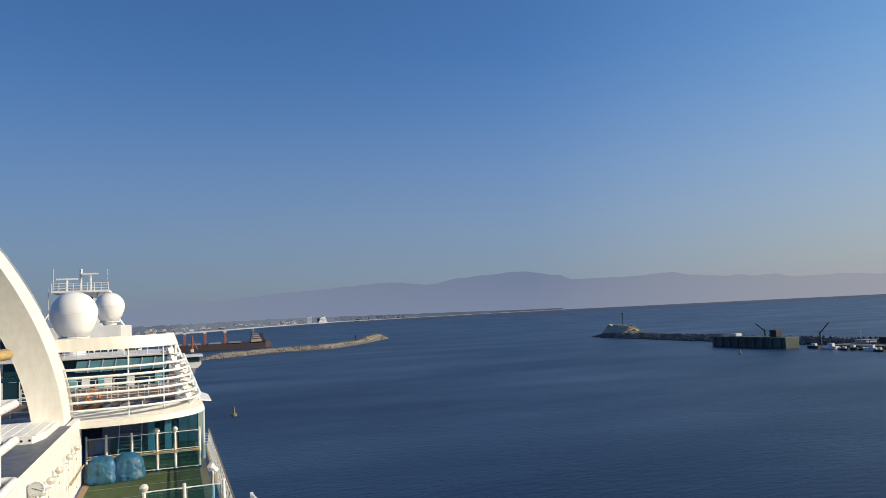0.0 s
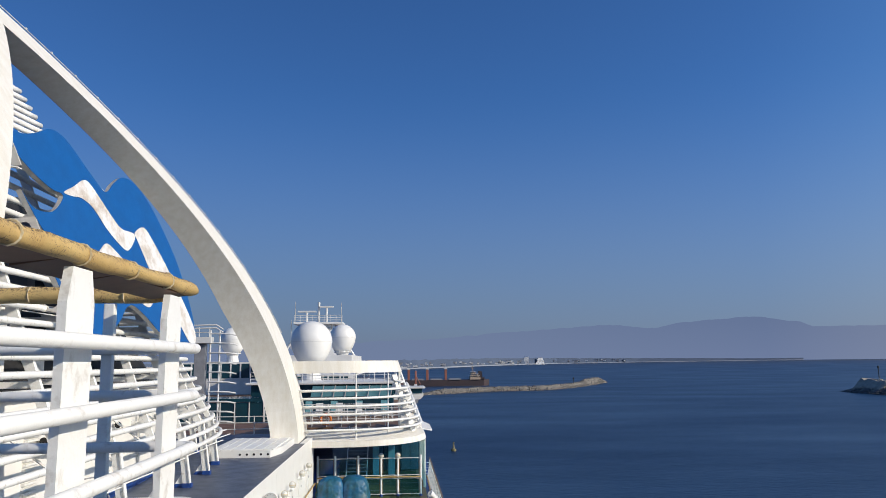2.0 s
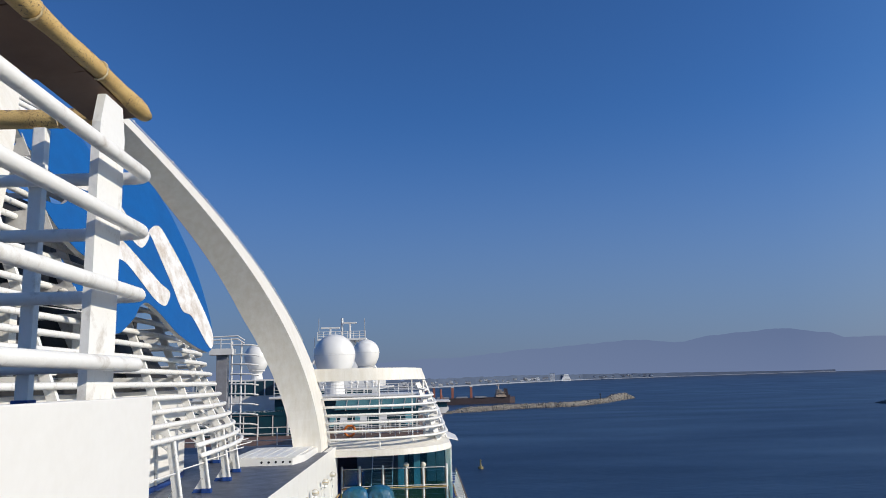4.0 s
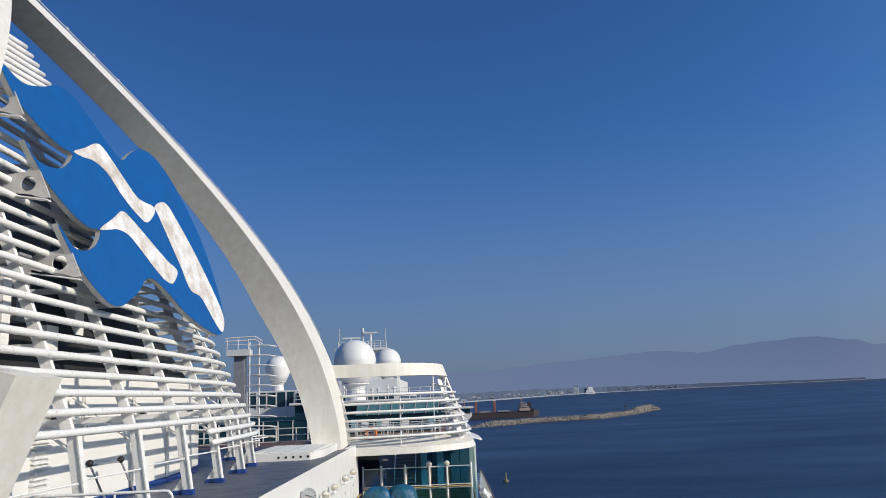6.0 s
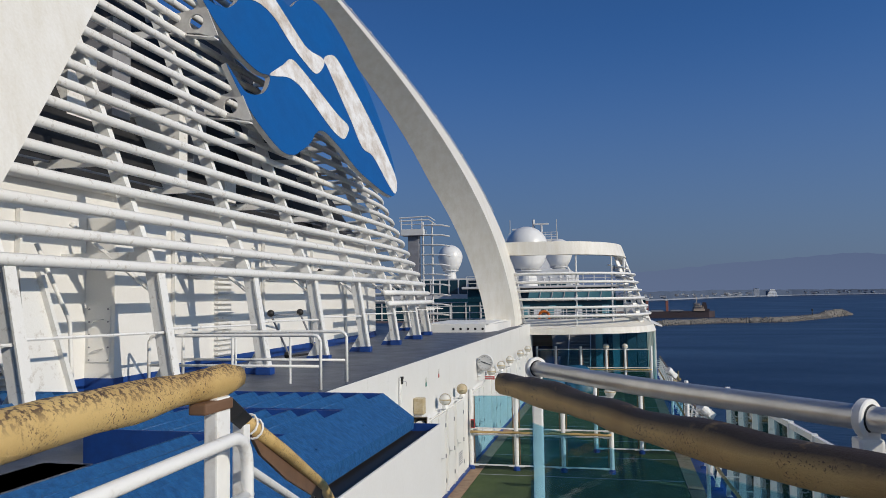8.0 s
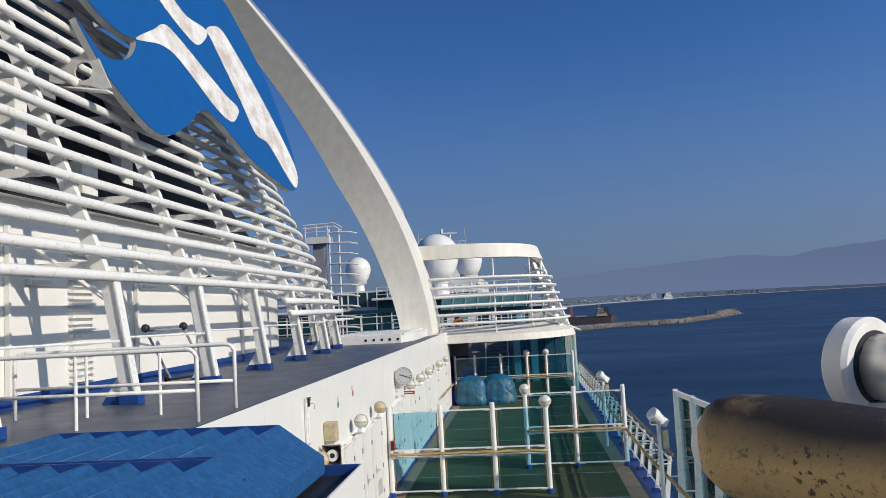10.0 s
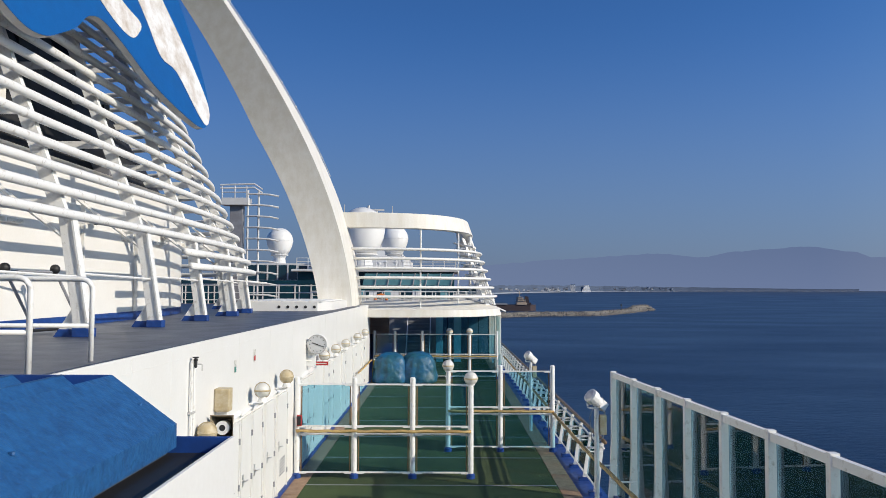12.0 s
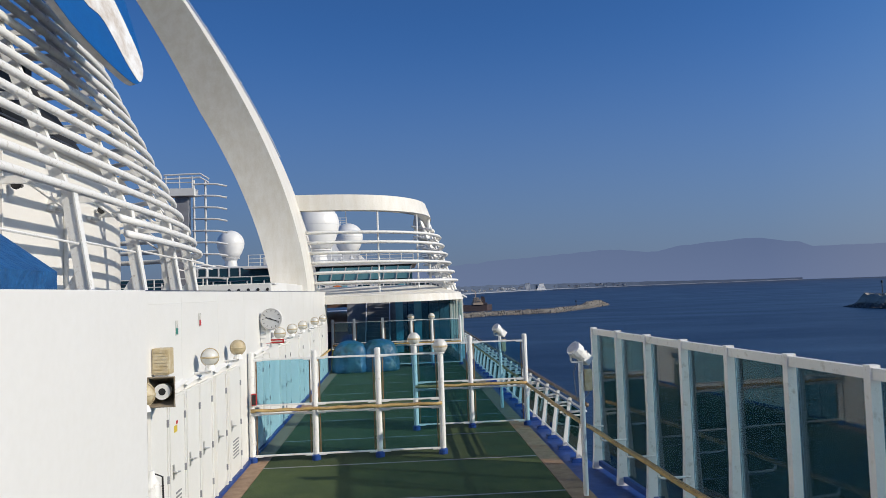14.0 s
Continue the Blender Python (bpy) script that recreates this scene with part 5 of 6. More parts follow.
for y, z, m in ((11.95, 2.98, LABEL_GREEN), (13.2, 3.05, RED)):
    t = thing("safety_label", "small coloured safety label on white card", "label", "wall labels", at=(WALL_X + 0.004, y, z))
    part("card", box(0, -0.065, -0.08, 0.004, 0.065, 0.13), FROST, t)
    part("panel", box(0.0045, -0.05, -0.065, 0.008, 0.05, 0.02), m, t)
t = thing("warning_sticker", "yellow and red warning sticker on a locker door", "label", at=(WALL_X + 0.036, 11.75, 1.65))
part("card", box(0, -0.10, -0.08, 0.003, 0.05, 0.01), YELLOW, t)
part("panel", box(0, -0.0, 0.02, 0.003, 0.08, 0.07), RED, t)
tp = thing("wall_tap", "white pipe with a small tap on the wall", "pipework", at=(WALL_X, 9.75, 0))
for dy in (0, 0.09):
    part("pipe", sweep([(0.04, dy, 0.1), (0.04, dy, 3.3)], 0.018, 6), TUBE_WHITE, tp)
part("tap_body", lathe([(0.012, -0.06), (0.022, -0.04), (0.022, 0.03), (0.03, 0.05), (0.03, 0.06), (0.010, 0.07)], (0.075, 0.045, 3.27), 12), RUBBER, tp, "black valve", smooth=False)
part("valve_wheel", sweep([(0.075 + 0.035 * math.cos(a), 0.045 + 0.035 * math.sin(a), 3.35) for a in np.linspace(0, 2 * math.pi, 13)[:-1]], 0.008, 5, closed=True), RUBBER, tp)
part("spout", sweep(rounded([(0.09, 0.05, 3.26), (0.16, 0.06, 3.26), (0.16, 0.06, 3.17)], 0.03), 0.010, 6), PLATE_EDGE, tp)
for z in (0.6, 1.6, 2.6):
    part("pipe_clip", box(0.0, -0.03, z, 0.06, 0.12, z + 0.03), PLATE_EDGE, tp)
hs = thing("fire_extinguisher", "white-sleeved extinguisher strapped by the wall", "extinguisher", at=(WALL_X + 0.12, 10.45, 0.55))
part("cylinder", lathe([(0.09, 0), (0.1, 0.03), (0.1, 0.6), (0.05, 0.7), (0.03, 0.78)], (0, 0, 0), 14), TUBE_WHITE, hs)
part("bracket", box(-0.119, -0.04, 0.3, -0.09, 0.04, 0.42), GREY, hs)
part("hose", sweep([(0.02, 0, 0.75), (0.12, 0.03, 0.7), (0.13, 0.03, 0.3)], 0.012, 6), RUBBER, hs)
gr = thing("grab_rail", "weathered wooden grab rail on the wall", "handrail")
part("wood_rail", sweep([(WALL_X + 0.12, yy, 1.03) for yy in np.arange(28.6, 34, 0.4)], 0.035, 8), WRAP, gr)
for yy in (29, 30.5, 32, 33.5):
    part("bracket", box(WALL_X + 0.001, yy, 1.0, WALL_X + 0.1, yy + 0.03, 1.03), TUBE_WHITE, gr)

# covered bundles by the far screen
def tarp(x, y, sx, sy, h, seed):
    bm = bmesh.new()
    bmesh.ops.create_icosphere(bm, subdivisions=5, radius=1)
    for v in bm.verts:
        p = v.co.copy()
        k = (abs(p.x) ** 4 + abs(p.y) ** 4 + abs(p.z) ** 4) ** 0.25
        q = p / k * 0.4 + p * 0.6
        fold = 0.045 * noise.noise(Vector((math.atan2(p.y, p.x) * 4, p.z * 0.8, seed))) + 0.07 * (0.5 - abs(noise.noise(p * 3.5 + Vector((seed, 0, 0)))))
        q *= 1 + fold + 0.04 * noise.noise(p * 2.2 + Vector((seed, 2, 1)))
        q.z = max(q.z, -0.62)
        flare = 1 + 0.28 * max(0, -q.z)
        v.co = Vector((x + q.x * sx * flare, y + q.y * sy * flare, (q.z + 0.62) / 1.55 * h))
    t = thing("covered_bundle", "furniture bundle under a creased blue tarpaulin", "tarpaulin", "tarpaulin bundles")
    part("cover", bm, TARP, t, smooth=True)
    part("lashing", sweep([(x + sx * 0.86 * math.cos(a), y + sy * 0.86 * math.sin(a), h * 0.62 + 0.03 * math.sin(3 * a)) for a in np.linspace(0, 2 * math.pi, 25)[:-1]], 0.02, 5, closed=True), GREY, t)
    return t


tarp(-2.46, 34.1, 0.76, 0.7, 1.28, 1.0)
tarp(-1.20, 34.25, 0.80, 0.7, 1.30, 5.0)
yb = thing("wet_floor_sign", "yellow folding sign behind the tarpaulins", "sign", at=(-3.2, 34.4, 0))
part("panel", prism([(-0.14, -0.15, 0), (0.14, -0.15, 0), (0.10, 0.0, 0.95), (-0.10, 0.0, 0.95)], (0, 0.02, 0)), YELLOW, yb)
part("panel", prism([(-0.14, 0.2, 0), (0.14, 0.2, 0), (0.10, 0.03, 0.95), (-0.10, 0.03, 0.95)], (0, 0.02, 0)), YELLOW, yb)

# ---- curved canopy beyond the turf deck ----
def canopy_pts(z, n=44, fwd=8.0, inset=0.0):
    xr = 1.30 + (7.4 - z) * 0.37 - inset
    xl = arch_x(z) - 0.1
    y0 = 32.5 + (7.5 - z) * 0.12 + inset
    pts = []
    for i in range(n + 1):
        a = math.pi / 2 * i / n
        e = 0.72
        pts.append(Vector((xl + (xr - xl) * math.sin(a) ** e, y0 + (39.2 - y0) * (1 - math.cos(a) ** e), z)))
    pts += [Vector((xr, 39.2 + fwd * k / 4, z)) for k in range(1, 5)]
    return pts


canopy = thing("curved_canopy", "white curved canopy of steel bands and slats", "canopy")


def band(z0, z1, thick):
    a, b = canopy_pts(z0), canopy_pts(z1)
    ai, bi = canopy_pts(z0, inset=thick), canopy_pts(z1, inset=thick)
    bm = strip(a, b)
    strip(b, bi, bm)
    strip(bi, ai, bm)
    strip(ai, a, bm)
    bmesh.ops.remove_doubles(bm, verts=bm.verts, dist=0.001)
    return bm


part("top_band", band(6.96, 7.62, 0.5), ARCH_WHITE, canopy, smooth=False)
part("lower_band", band(2.98, 3.30, 0.3), ARCH_WHITE, canopy, smooth=False)
part("sloping_shelf", strip([p + Vector((0, 0, 0.003)) for p in canopy_pts(3.30)], canopy_pts(3.72, inset=1.3)), ARCH_WHITE, canopy)
part("shelf_back", strip(canopy_pts(3.72, inset=1.302), canopy_pts(3.0, inset=1.302)), FAR_WHITE, canopy)
lattice = [canopy_pts(3.3, 60, inset=0.5)[48:], canopy_pts(6.8, 60, inset=0.5)[48:]]
for a, b in zip(range(0, 16), range(1, 17)):
    part("lattice_bar", sweep([lattice[0][a], lattice[1][a].lerp(lattice[1][min(b, 16)], 0.8)], 0.05, 6), TUBE_WHITE, canopy)
    for f in (0.15, 0.3, 0.45, 0.6, 0.75, 0.9):
        p = lattice[0][a].lerp(lattice[1][a], f)
        part("lattice_fin", sweep([p + Vector((0.45, -0.15, -0.12)), p + Vector((-0.5, 0.4, 0.1))], 0.045, 5), TUBE_WHITE, canopy)
for k in range(6):
    part("slat", sweep(canopy_pts(6.02 - k * 0.425), 0.14, 8, flat=0.5), TUBE_WHITE, canopy, smooth=True)
for i in (14, 28, 40, 44, 45, 46, 47, 48):
    hi = canopy_pts(6.97)[i]
    lo = Vector((hi.x, hi.y, 3.42)) if i < 44 else canopy_pts(3.42)[i]
    part("upright", sweep([lo + Vector((-0.12, 0.12, 0)), hi + Vector((-0.12, 0.12, 0))], 0.04 if i < 40 else 0.07, 8), TUBE_WHITE, canopy)
for i in (42, 44, 45, 46, 47, 48):
    q = canopy_pts(2.9)[i]
    part("prop", box(q.x - 0.2, q.y, -0.02, q.x - 0.04, q.y + 0.14, 3.0, 0.01), ARCH_WHITE, canopy)
for i, k in ((41, 44), (44, 45), (45, 46), (46, 47), (47, 48)):
    p, q = canopy_pts(2.9)[i], canopy_pts(2.9)[k]
    part("glass_pane", prism([(p.x - 0.12, p.y + 0.16, 0.1), (q.x - 0.12, q.y - 0.02, 0.1), (q.x - 0.12, q.y - 0.02, 2.84), (p.x - 0.12, p.y + 0.16, 2.84)], (0.01, 0, 0)), GLASS, canopy)
part("soffit_fin", prism([(2.7, 40, 3.3), (3.5, 42.5, 2.95), (3.5, 47, 2.95), (2.7, 47, 3.3)], (0, 0, 0.08)), FAR_WHITE, canopy)

# under the canopy: back wall, steps, glazed lobby
lobby = thing("glazed_lobby", "teal glazed lobby under the canopy", "deckhouse")
part("back_wall", box(-3.4, 46, -0.02, 2.7, 46.3, 2.95), GREY, lobby)
for k in range(5):
    x = -0.4 + k * 0.62
    part("glass_pane", box(x, 45.0, 0.1, x + 0.56, 45.02, 2.7), GLASS, lobby)
    part("mullion", box(x + 0.565, 44.97, 0.0, x + 0.615, 45.05, 2.8), WINDOW, lobby)
for x in (-0.5, 0.55):
    part("column", box(x, 43.6, -0.02, x + 0.42, 44.0, 2.85, 0.02), PALE_TEAL, lobby)
st = tagged(new("stairs_forward"), "dark steel steps under the canopy", "stairs", kind="structure")
for k in range(14):
    part("step", box(-2.2, 42.5 + k * 0.24, 0.2 * k + 0.12, -0.9, 42.78 + k * 0.24, 0.2 * k + 0.16), GREY, st)
for x in (-2.25, -0.88):
    part("stringer", prism([(x, 42.3, 0), (x, 42.6, 0), (x, 46, 2.75), (x, 46, 3.05)], (0.05, 0, 0)), FAR_WHITE, st)
lg = thing("sun_lounger_stack", "blue sun loungers stacked by the wall", "sun loungers", at=(-3.0, 39.5, 0))
for k in range(5):
    part("lounger", prism([(-0.3, -2.0, 0.3 + 0.16 * k), (0.45, -2.0, 0.3 + 0.16 * k), (0.45, 2.0, 0.55 + 0.16 * k), (-0.3, 2.0, 0.55 + 0.16 * k)], (0, 0, 0.05)), LOUVRE_BLUE, lg)
for x, y in ((-0.25, -1.8), (0.4, -1.8), (-0.25, 1.8), (0.4, 1.8)):
    part("leg", box(x - 0.03, y - 0.03, 0, x + 0.03, y + 0.03, 0.35 if y < 0 else 0.6), STEEL, lg)

# ---- forward upper works ----
structure("forward_deck", box(-31, 46.4, 2.6, 2.8, 165, 2.95), BROWN, "brown forward upper deck", "deck")
structure("forward_deck", box(-31, 36.1, 3.0, -5.2, 46.38, 3.3), BROWN, "brown forward upper deck", "deck")


def long_rail(name, label, pts, h, n_post, mat=FAR_WHITE, bars=3, r=0.03):
    t = thing(name, label, "railing", "upper deck railings")
    pts = [Vector(p) for p in pts]
    for k in range(bars):
        part("rail_bar", sweep([p + Vector((0, 0, h * (k + 1) / bars)) for p in pts], r, 6), mat, t)
    for a, b in zip(pts, pts[1:]):
        for i in range(n_post + 1):
            p = a.lerp(b, i / n_post)
            part("post", sweep([p, p + Vector((0, 0, h))], r * 1.1, 6), mat, t)
    return t


long_rail("deck_rail", "white railing on the forward deck edge", [(-20, 37.5, 3.3), (-6.2, 37.5, 3.3)], 1.1, 12)
long_rail("deck_rail", "white railing above the glazed lobby", [(-5, 47, 2.95), (2.4, 47, 2.95)], 1.1, 7)
long_rail("deck_rail", "white railing round the forward pool deck", [(-14, 56, 2.95), (2.0, 56, 2.95)], 1.1, 12)
long_rail("deck_rail", "white railing on the sun deck", [(-12, 60.2, 5.8), (0.9, 60.2, 5.8)], 0.9, 14)
long_rail("deck_rail", "white railing of the forward terrace", [(-9, 50.5, 2.95), (2.2, 50.5, 2.95)], 1.1, 16, bars=4)

pool = thing("glass_windbreak", "teal glazed windbreak with a blue roof", "windbreak")
part("roof", box(-24, 52, 4.55, -8.2, 56, 4.8), WINDOW, pool)
for k in range(14):
    part("glass_pane", box(-24 + k * 1.13, 52.1, 3.0, -24 + k * 1.13 + 1.05, 52.14, 4.5), WINDOW, pool)
    part("mullion", box(-24 + k * 1.13 + 1.05, 52.05, 2.95, -24 + k * 1.13 + 1.13, 52.2, 4.54), FAR_WHITE, pool)
dh = thing("forward_deckhouse", "white deckhouse with slanted teal windows", "deckhouse")
part("wall", box(-12, 60.5, 2.95, 0.8, 70.2, 5.6, 0.05), WINDOW, dh)
part("roof", box(-12.4, 59.9, 5.6, 1.2, 70.6, 5.8, 0.05), FAR_WHITE, dh)
for k in range(5, 12):
    x = -11.8 + k * 1.03
    w = part("window", prism([(x, 60.3, 4.5), (x + 0.96, 60.3, 4.5), (x + 1.18, 60.0, 5.45), (x + 0.22, 60.0, 5.45)], (0, 0.05, 0)), PALE_TEAL, dh)
    part("mullion", prism([(x + 0.95, 60.25, 4.45), (x + 1.03, 60.25, 4.45), (x + 1.25, 59.95, 5.5), (x + 1.17, 59.95, 5.5)], (0, 0.06, 0)), FAR_WHITE, dh)
for k in range(16):
    part("lower_window", box(-11.6 + k * 0.75, 60.44, 3.1, -11.0 + k * 0.75, 60.5, 4.1), WINDOW if k % 3 else PALE_TEAL, dh)
tier = thing("forward_deckhouse", "white upper deckhouse tier under the radomes", "deckhouse")
part("wall", box(-13, 71, 2.95, -3.5, 118, 6.3, 0.05), FAR_WHITE, tier)
part("window_band", box(-12.5, 70.93, 5.0, -4.0, 71.0, 6.1), WINDOW, tier)
for k in range(7):
    part("mullion", box(-12.4 + k * 1.25, 70.88, 4.95, -12.25 + k * 1.25, 70.93, 6.25), FAR_WHITE, tier)
part("upper_wall", box(-18, 100, 6.3, -5.4, 128, 8.6, 0.05), FAR_WHITE, tier)
part("side_window", box(-3.5, 74, 5.0, -3.46, 116, 6.1), WINDOW, tier)
wing = thing("bridge_wing", "white enclosed bridge wing over the ship's side", "bridge wing")
part("wing_body", prism([(0.5, 84, 3.0), (3.9, 84, 3.0), (4.3, 84, 3.4), (4.3, 84, 3.7), (0.5, 84, 3.7)], (0, 4.5, 0)), FAR_WHITE, wing)
part("window", box(0.6, 83.95, 3.72, 4.1, 88, 4.3), WINDOW, wing)
part("roof", box(0.4, 83.6, 4.3, 4.5, 88.6, 4.5, 0.05), FAR_WHITE, wing)
part("under_hull", prism([(2.0, 84, 3.0), (3.7, 84, 3.0), (2.9, 84, 0.6), (2.3, 84, 0.6)], (0, 3, 0)), GREY, wing)


def radome(x, y, z, r, base, label):
    t = thing("radome", label, "radome", "satellite radomes", at=(x, y, z))
    prof = [(q, h) for q, h in ball(r, 20) if h > -r * 0.12]
    part("dome", lathe([(r * 0.60, -r * 1.02), (r * 0.80, -r * 0.68), (r * 0.93, -r * 0.36)] + prof, (0, 0, 0), 32), RADOME, t, smooth=True)
    part("seam", lathe([(r * 1.001, -0.03), (r * 1.006, 0), (r * 1.001, 0.03)], (0, 0, 0), 32), FAR_WHITE, t)
    part("pedestal", lathe([(r * 0.5, base - z), (r * 0.42, -r * 1.3), (r * 0.56, -r * 1.03), (r * 0.56, -r * 1.0)], (0, 0, 0), 20), FAR_WHITE, t)
    part("platform_ring", lathe([(r * 0.6, -r * 1.12), (r * 0.66, -r * 1.1), (r * 0.66, -r * 1.06), (r * 0.6, -r * 1.04)], (0, 0, 0), 20), FAR_WHITE, t)
    for k in range(10):
        a = 2 * math.pi * k / 10
        part("ring_post", sweep([(r * 0.62 * math.cos(a), r * 0.62 * math.sin(a), -r * 1.05), (r * 0.62 * math.cos(a), r * 0.62 * math.sin(a), -r * 0.82)], 0.03, 4), FAR_WHITE, t)
    return t


radome(-7.59, 68.6, 9.65, 2.1, 5.8, "large white satellite radome on a pedestal")
radome(-7.17, 105.6, 11.24, 2.0, 8.6, "smaller white satellite radome with a seam line")
west = thing("forward_deckhouse", "white deckhouse with a teal window band beyond the funnel", "deckhouse")
part("wall", box(-33, 106, 2.95, -17.5, 117, 7.75, 0.05), FAR_WHITE, west)
part("window_band", box(-32.6, 105.94, 5.4, -17.9, 106.0, 7.5), WINDOW, west)
for k in range(11):
    part("mullion", box(-32.5 + k * 1.44, 105.86, 5.3, -32.3 + k * 1.44, 105.94, 7.6), FAR_WHITE, west)
radome(-24.5, 110.4, 11.2, 1.95, 7.7, "white satellite radome beyond the funnel")

mast = thing("radar_mast", "white radar mast with platform and scanners", "mast")
bm = bmesh.new()
lo = [bm.verts.new((-12.5 + sx * 3.2, 124 + sy * 3, 8.5)) for sx, sy in ((-1, -1), (1, -1), (1, 1), (-1, 1))]
hi = [bm.verts.new((-12.5 + sx * 2.0, 124 + sy * 2, 14.2)) for sx, sy in ((-1, -1), (1, -1), (1, 1), (-1, 1))]
for k in range(4):
    bm.faces.new((lo[k], lo[(k + 1) % 4], hi[(k + 1) % 4], hi[k]))
bm.faces.new(hi)
part("tower", bm, FAR_WHITE, mast)
part("dark_opening", box(-13.4, 121.6, 12.2, -10.8, 121.9, 13.4), DARK, mast)
part("platform", box(-16.7, 121, 14.1, -8.3, 127, 14.45, 0.05), FAR_WHITE, mast)
for k in range(3):
    part("rail_bar", sweep([(-16.6, 121.1, 14.8 + k * 0.4), (-8.4, 121.1, 14.8 + k * 0.4)], 0.05, 5), FAR_WHITE, mast)
for k in range(9):
    part("rail_post", sweep([(-16.6 + k * 1.02, 121.1, 14.4), (-16.6 + k * 1.02, 121.1, 15.6)], 0.05, 5), FAR_WHITE, mast)
part("pole", sweep([(-12.6, 123, 14.4), (-12.6, 123, 18.0)], 0.22, 8), FAR_WHITE, mast)
for x, z, w in ((-14.6, 16.2, 1.6), (-11.2, 17.0, 1.2)):
    sc = part("scanner_post", sweep([(x, 122.5, 14.4), (x, 122.5, z)], 0.18, 6), FAR_WHITE, mast)
    part("scanner", box(x - w, 122.3, z, x + w, 122.7, z + 0.28, 0.04), FAR_WHITE, sc)
for x, z0, z1 in ((-16.5, 14.4, 18.0), (-8.6, 14.4, 17.8), (-17.2, 10, 14.8)):
    part("whip_aerial", sweep([(x, 122, z0), (x, 122, z1)], 0.06, 5), PLATE_EDGE, mast)
for s in (-1, 1):
    part("stay", sweep([(-12.5 + s * 6.2, 122, 8.6), (-12.5 + s * 2.6, 122, 14.2)], 0.22, 6), FAR_WHITE, mast)
rng = random.Random(5)
for k in range(9):
    x = -12 + k * 1.0
    t = thing("vent_pipe", "small white vent pipe on the upper deckhouse", "vent pipe", "deckhouse vents", at=(x, rng.uniform(72, 80), 6.3))
    part("pipe", lathe([(0.12, 0), (0.12, rng.uniform(0.5, 1.4))], (0, 0, 0), 8), FAR_WHITE, t)
    part("cap", lathe([(0.22, 0.5), (0.26, 0.6), (0.1, 0.8)], (0, 0, 0), 8), FAR_WHITE, t)
for k in range(5):
    x = -9 + k * 1.7
    t = thing("deck_chair", "white folded deck chair on the pool deck", "chair", "pool deck chairs", at=(x, 57.5, 2.95))
    part("seat", box(-0.3, -0.4, 0.35, 0.3, 0.4, 0.4), FAR_WHITE, t)
    part("backrest", prism([(-0.3, 0.4, 0.4), (0.3, 0.4, 0.4), (0.3, 0.7, 1.1), (-0.3, 0.7, 1.1)], (0, 0.04, 0)), FAR_WHITE, t)
    for sx in (-0.27, 0.27):
        for sy in (-0.36, 0.36):
            part("leg", box(sx - 0.02, sy - 0.02, 0, sx + 0.02, sy + 0.02, 0.35), FAR_WHITE, t)
lb = thing("lifebuoy", "orange lifebuoy on the forward railing", "lifebuoy", at=(-4.0, 46.95, 3.5))
part("ring", sweep([(0.36 * math.cos(a), -0.1, 0.36 * math.sin(a)) for a in np.linspace(0, 2 * math.pi, 21)[:-1]], 0.09, 8, closed=True), ORANGE, lb)
part("strap", box(-0.4, -0.2, -0.05, -0.3, 0.0, 0.05), FAR_WHITE, lb)

# ladder mast beside the arch
lad = thing("service_ladder", "white ladder mast with curved rungs by the arch", "ladder", at=(-10.6, 41.0, 3.3))
for dx in (-0.35, 0.25):
    part("upright", sweep([(dx, 0, 0), (dx, 0, 6.4)], 0.06, 8), FAR_WHITE, lad)
for k in range(10):
    z = 0.6 + k * 0.62
    part("rung", sweep([(-0.45, 0, z), (0.2, -0.1, z), (0.9, -0.05, z - 0.03), (1.35, 0.1, z - 0.12)], 0.055, 6), FAR_WHITE, lad)
for z in (6.55, 6.75):
    part("top_arm", sweep([(-1.9, 0, z - 0.05), (0.0, 0, z), (0.45, 0, z - 0.3)], 0.05, 6), FAR_WHITE, lad)
part("platform", box(-1.75, -0.3, 5.55, -0.25, 0.5, 5.95, 0.02), FAR_WHITE, lad)
part("rail_bar", sweep([(-1.75, -0.3, 6.25), (-0.3, -0.3, 6.25)], 0.03, 6), FAR_WHITE, lad)
for x in (-1.7, -1.0, -0.35):
    part("rail_post", sweep([(x, -0.3, 5.95), (x, -0.3, 6.6)], 0.03, 6), FAR_WHITE, lad)
part("dark_post", box(-1.35, 0.0, 0.0, -0.65, 0.5, 5.54, 0.02), GREY, lad)

# tiled vent housing at the arch's foot
vb = thing("vent_housing", "low white vent housing with a tiled top", "vent housing")
part("body", prism([(-7.0, 25.0, DECK_Z), (-4.3, 25.0, DECK_Z), (-4.0, 26.4, DECK_Z), (-4.0, 30.4, DECK_Z), (-7.0, 30.4, DECK_Z)], (0, 0, 0.30)), WHITE, vb)
for i in range(6):
    for j in range(8):
        x, y = -6.9 + i * 0.46, 25.1 + j * 0.64
        part("tile", box(x, y, DECK_Z + 0.302, x + 0.42, y + 0.59, DECK_Z + 0.345, 0.012), WHITE, vb)
for k in range(5):
    part("drain_hole", lathe([(0.05, -0.012), (0.05, 0.0)], (-5.6 + k * 0.3, 25.0, DECK_Z + 0.14), 12, axis="y"), RUBBER, vb)

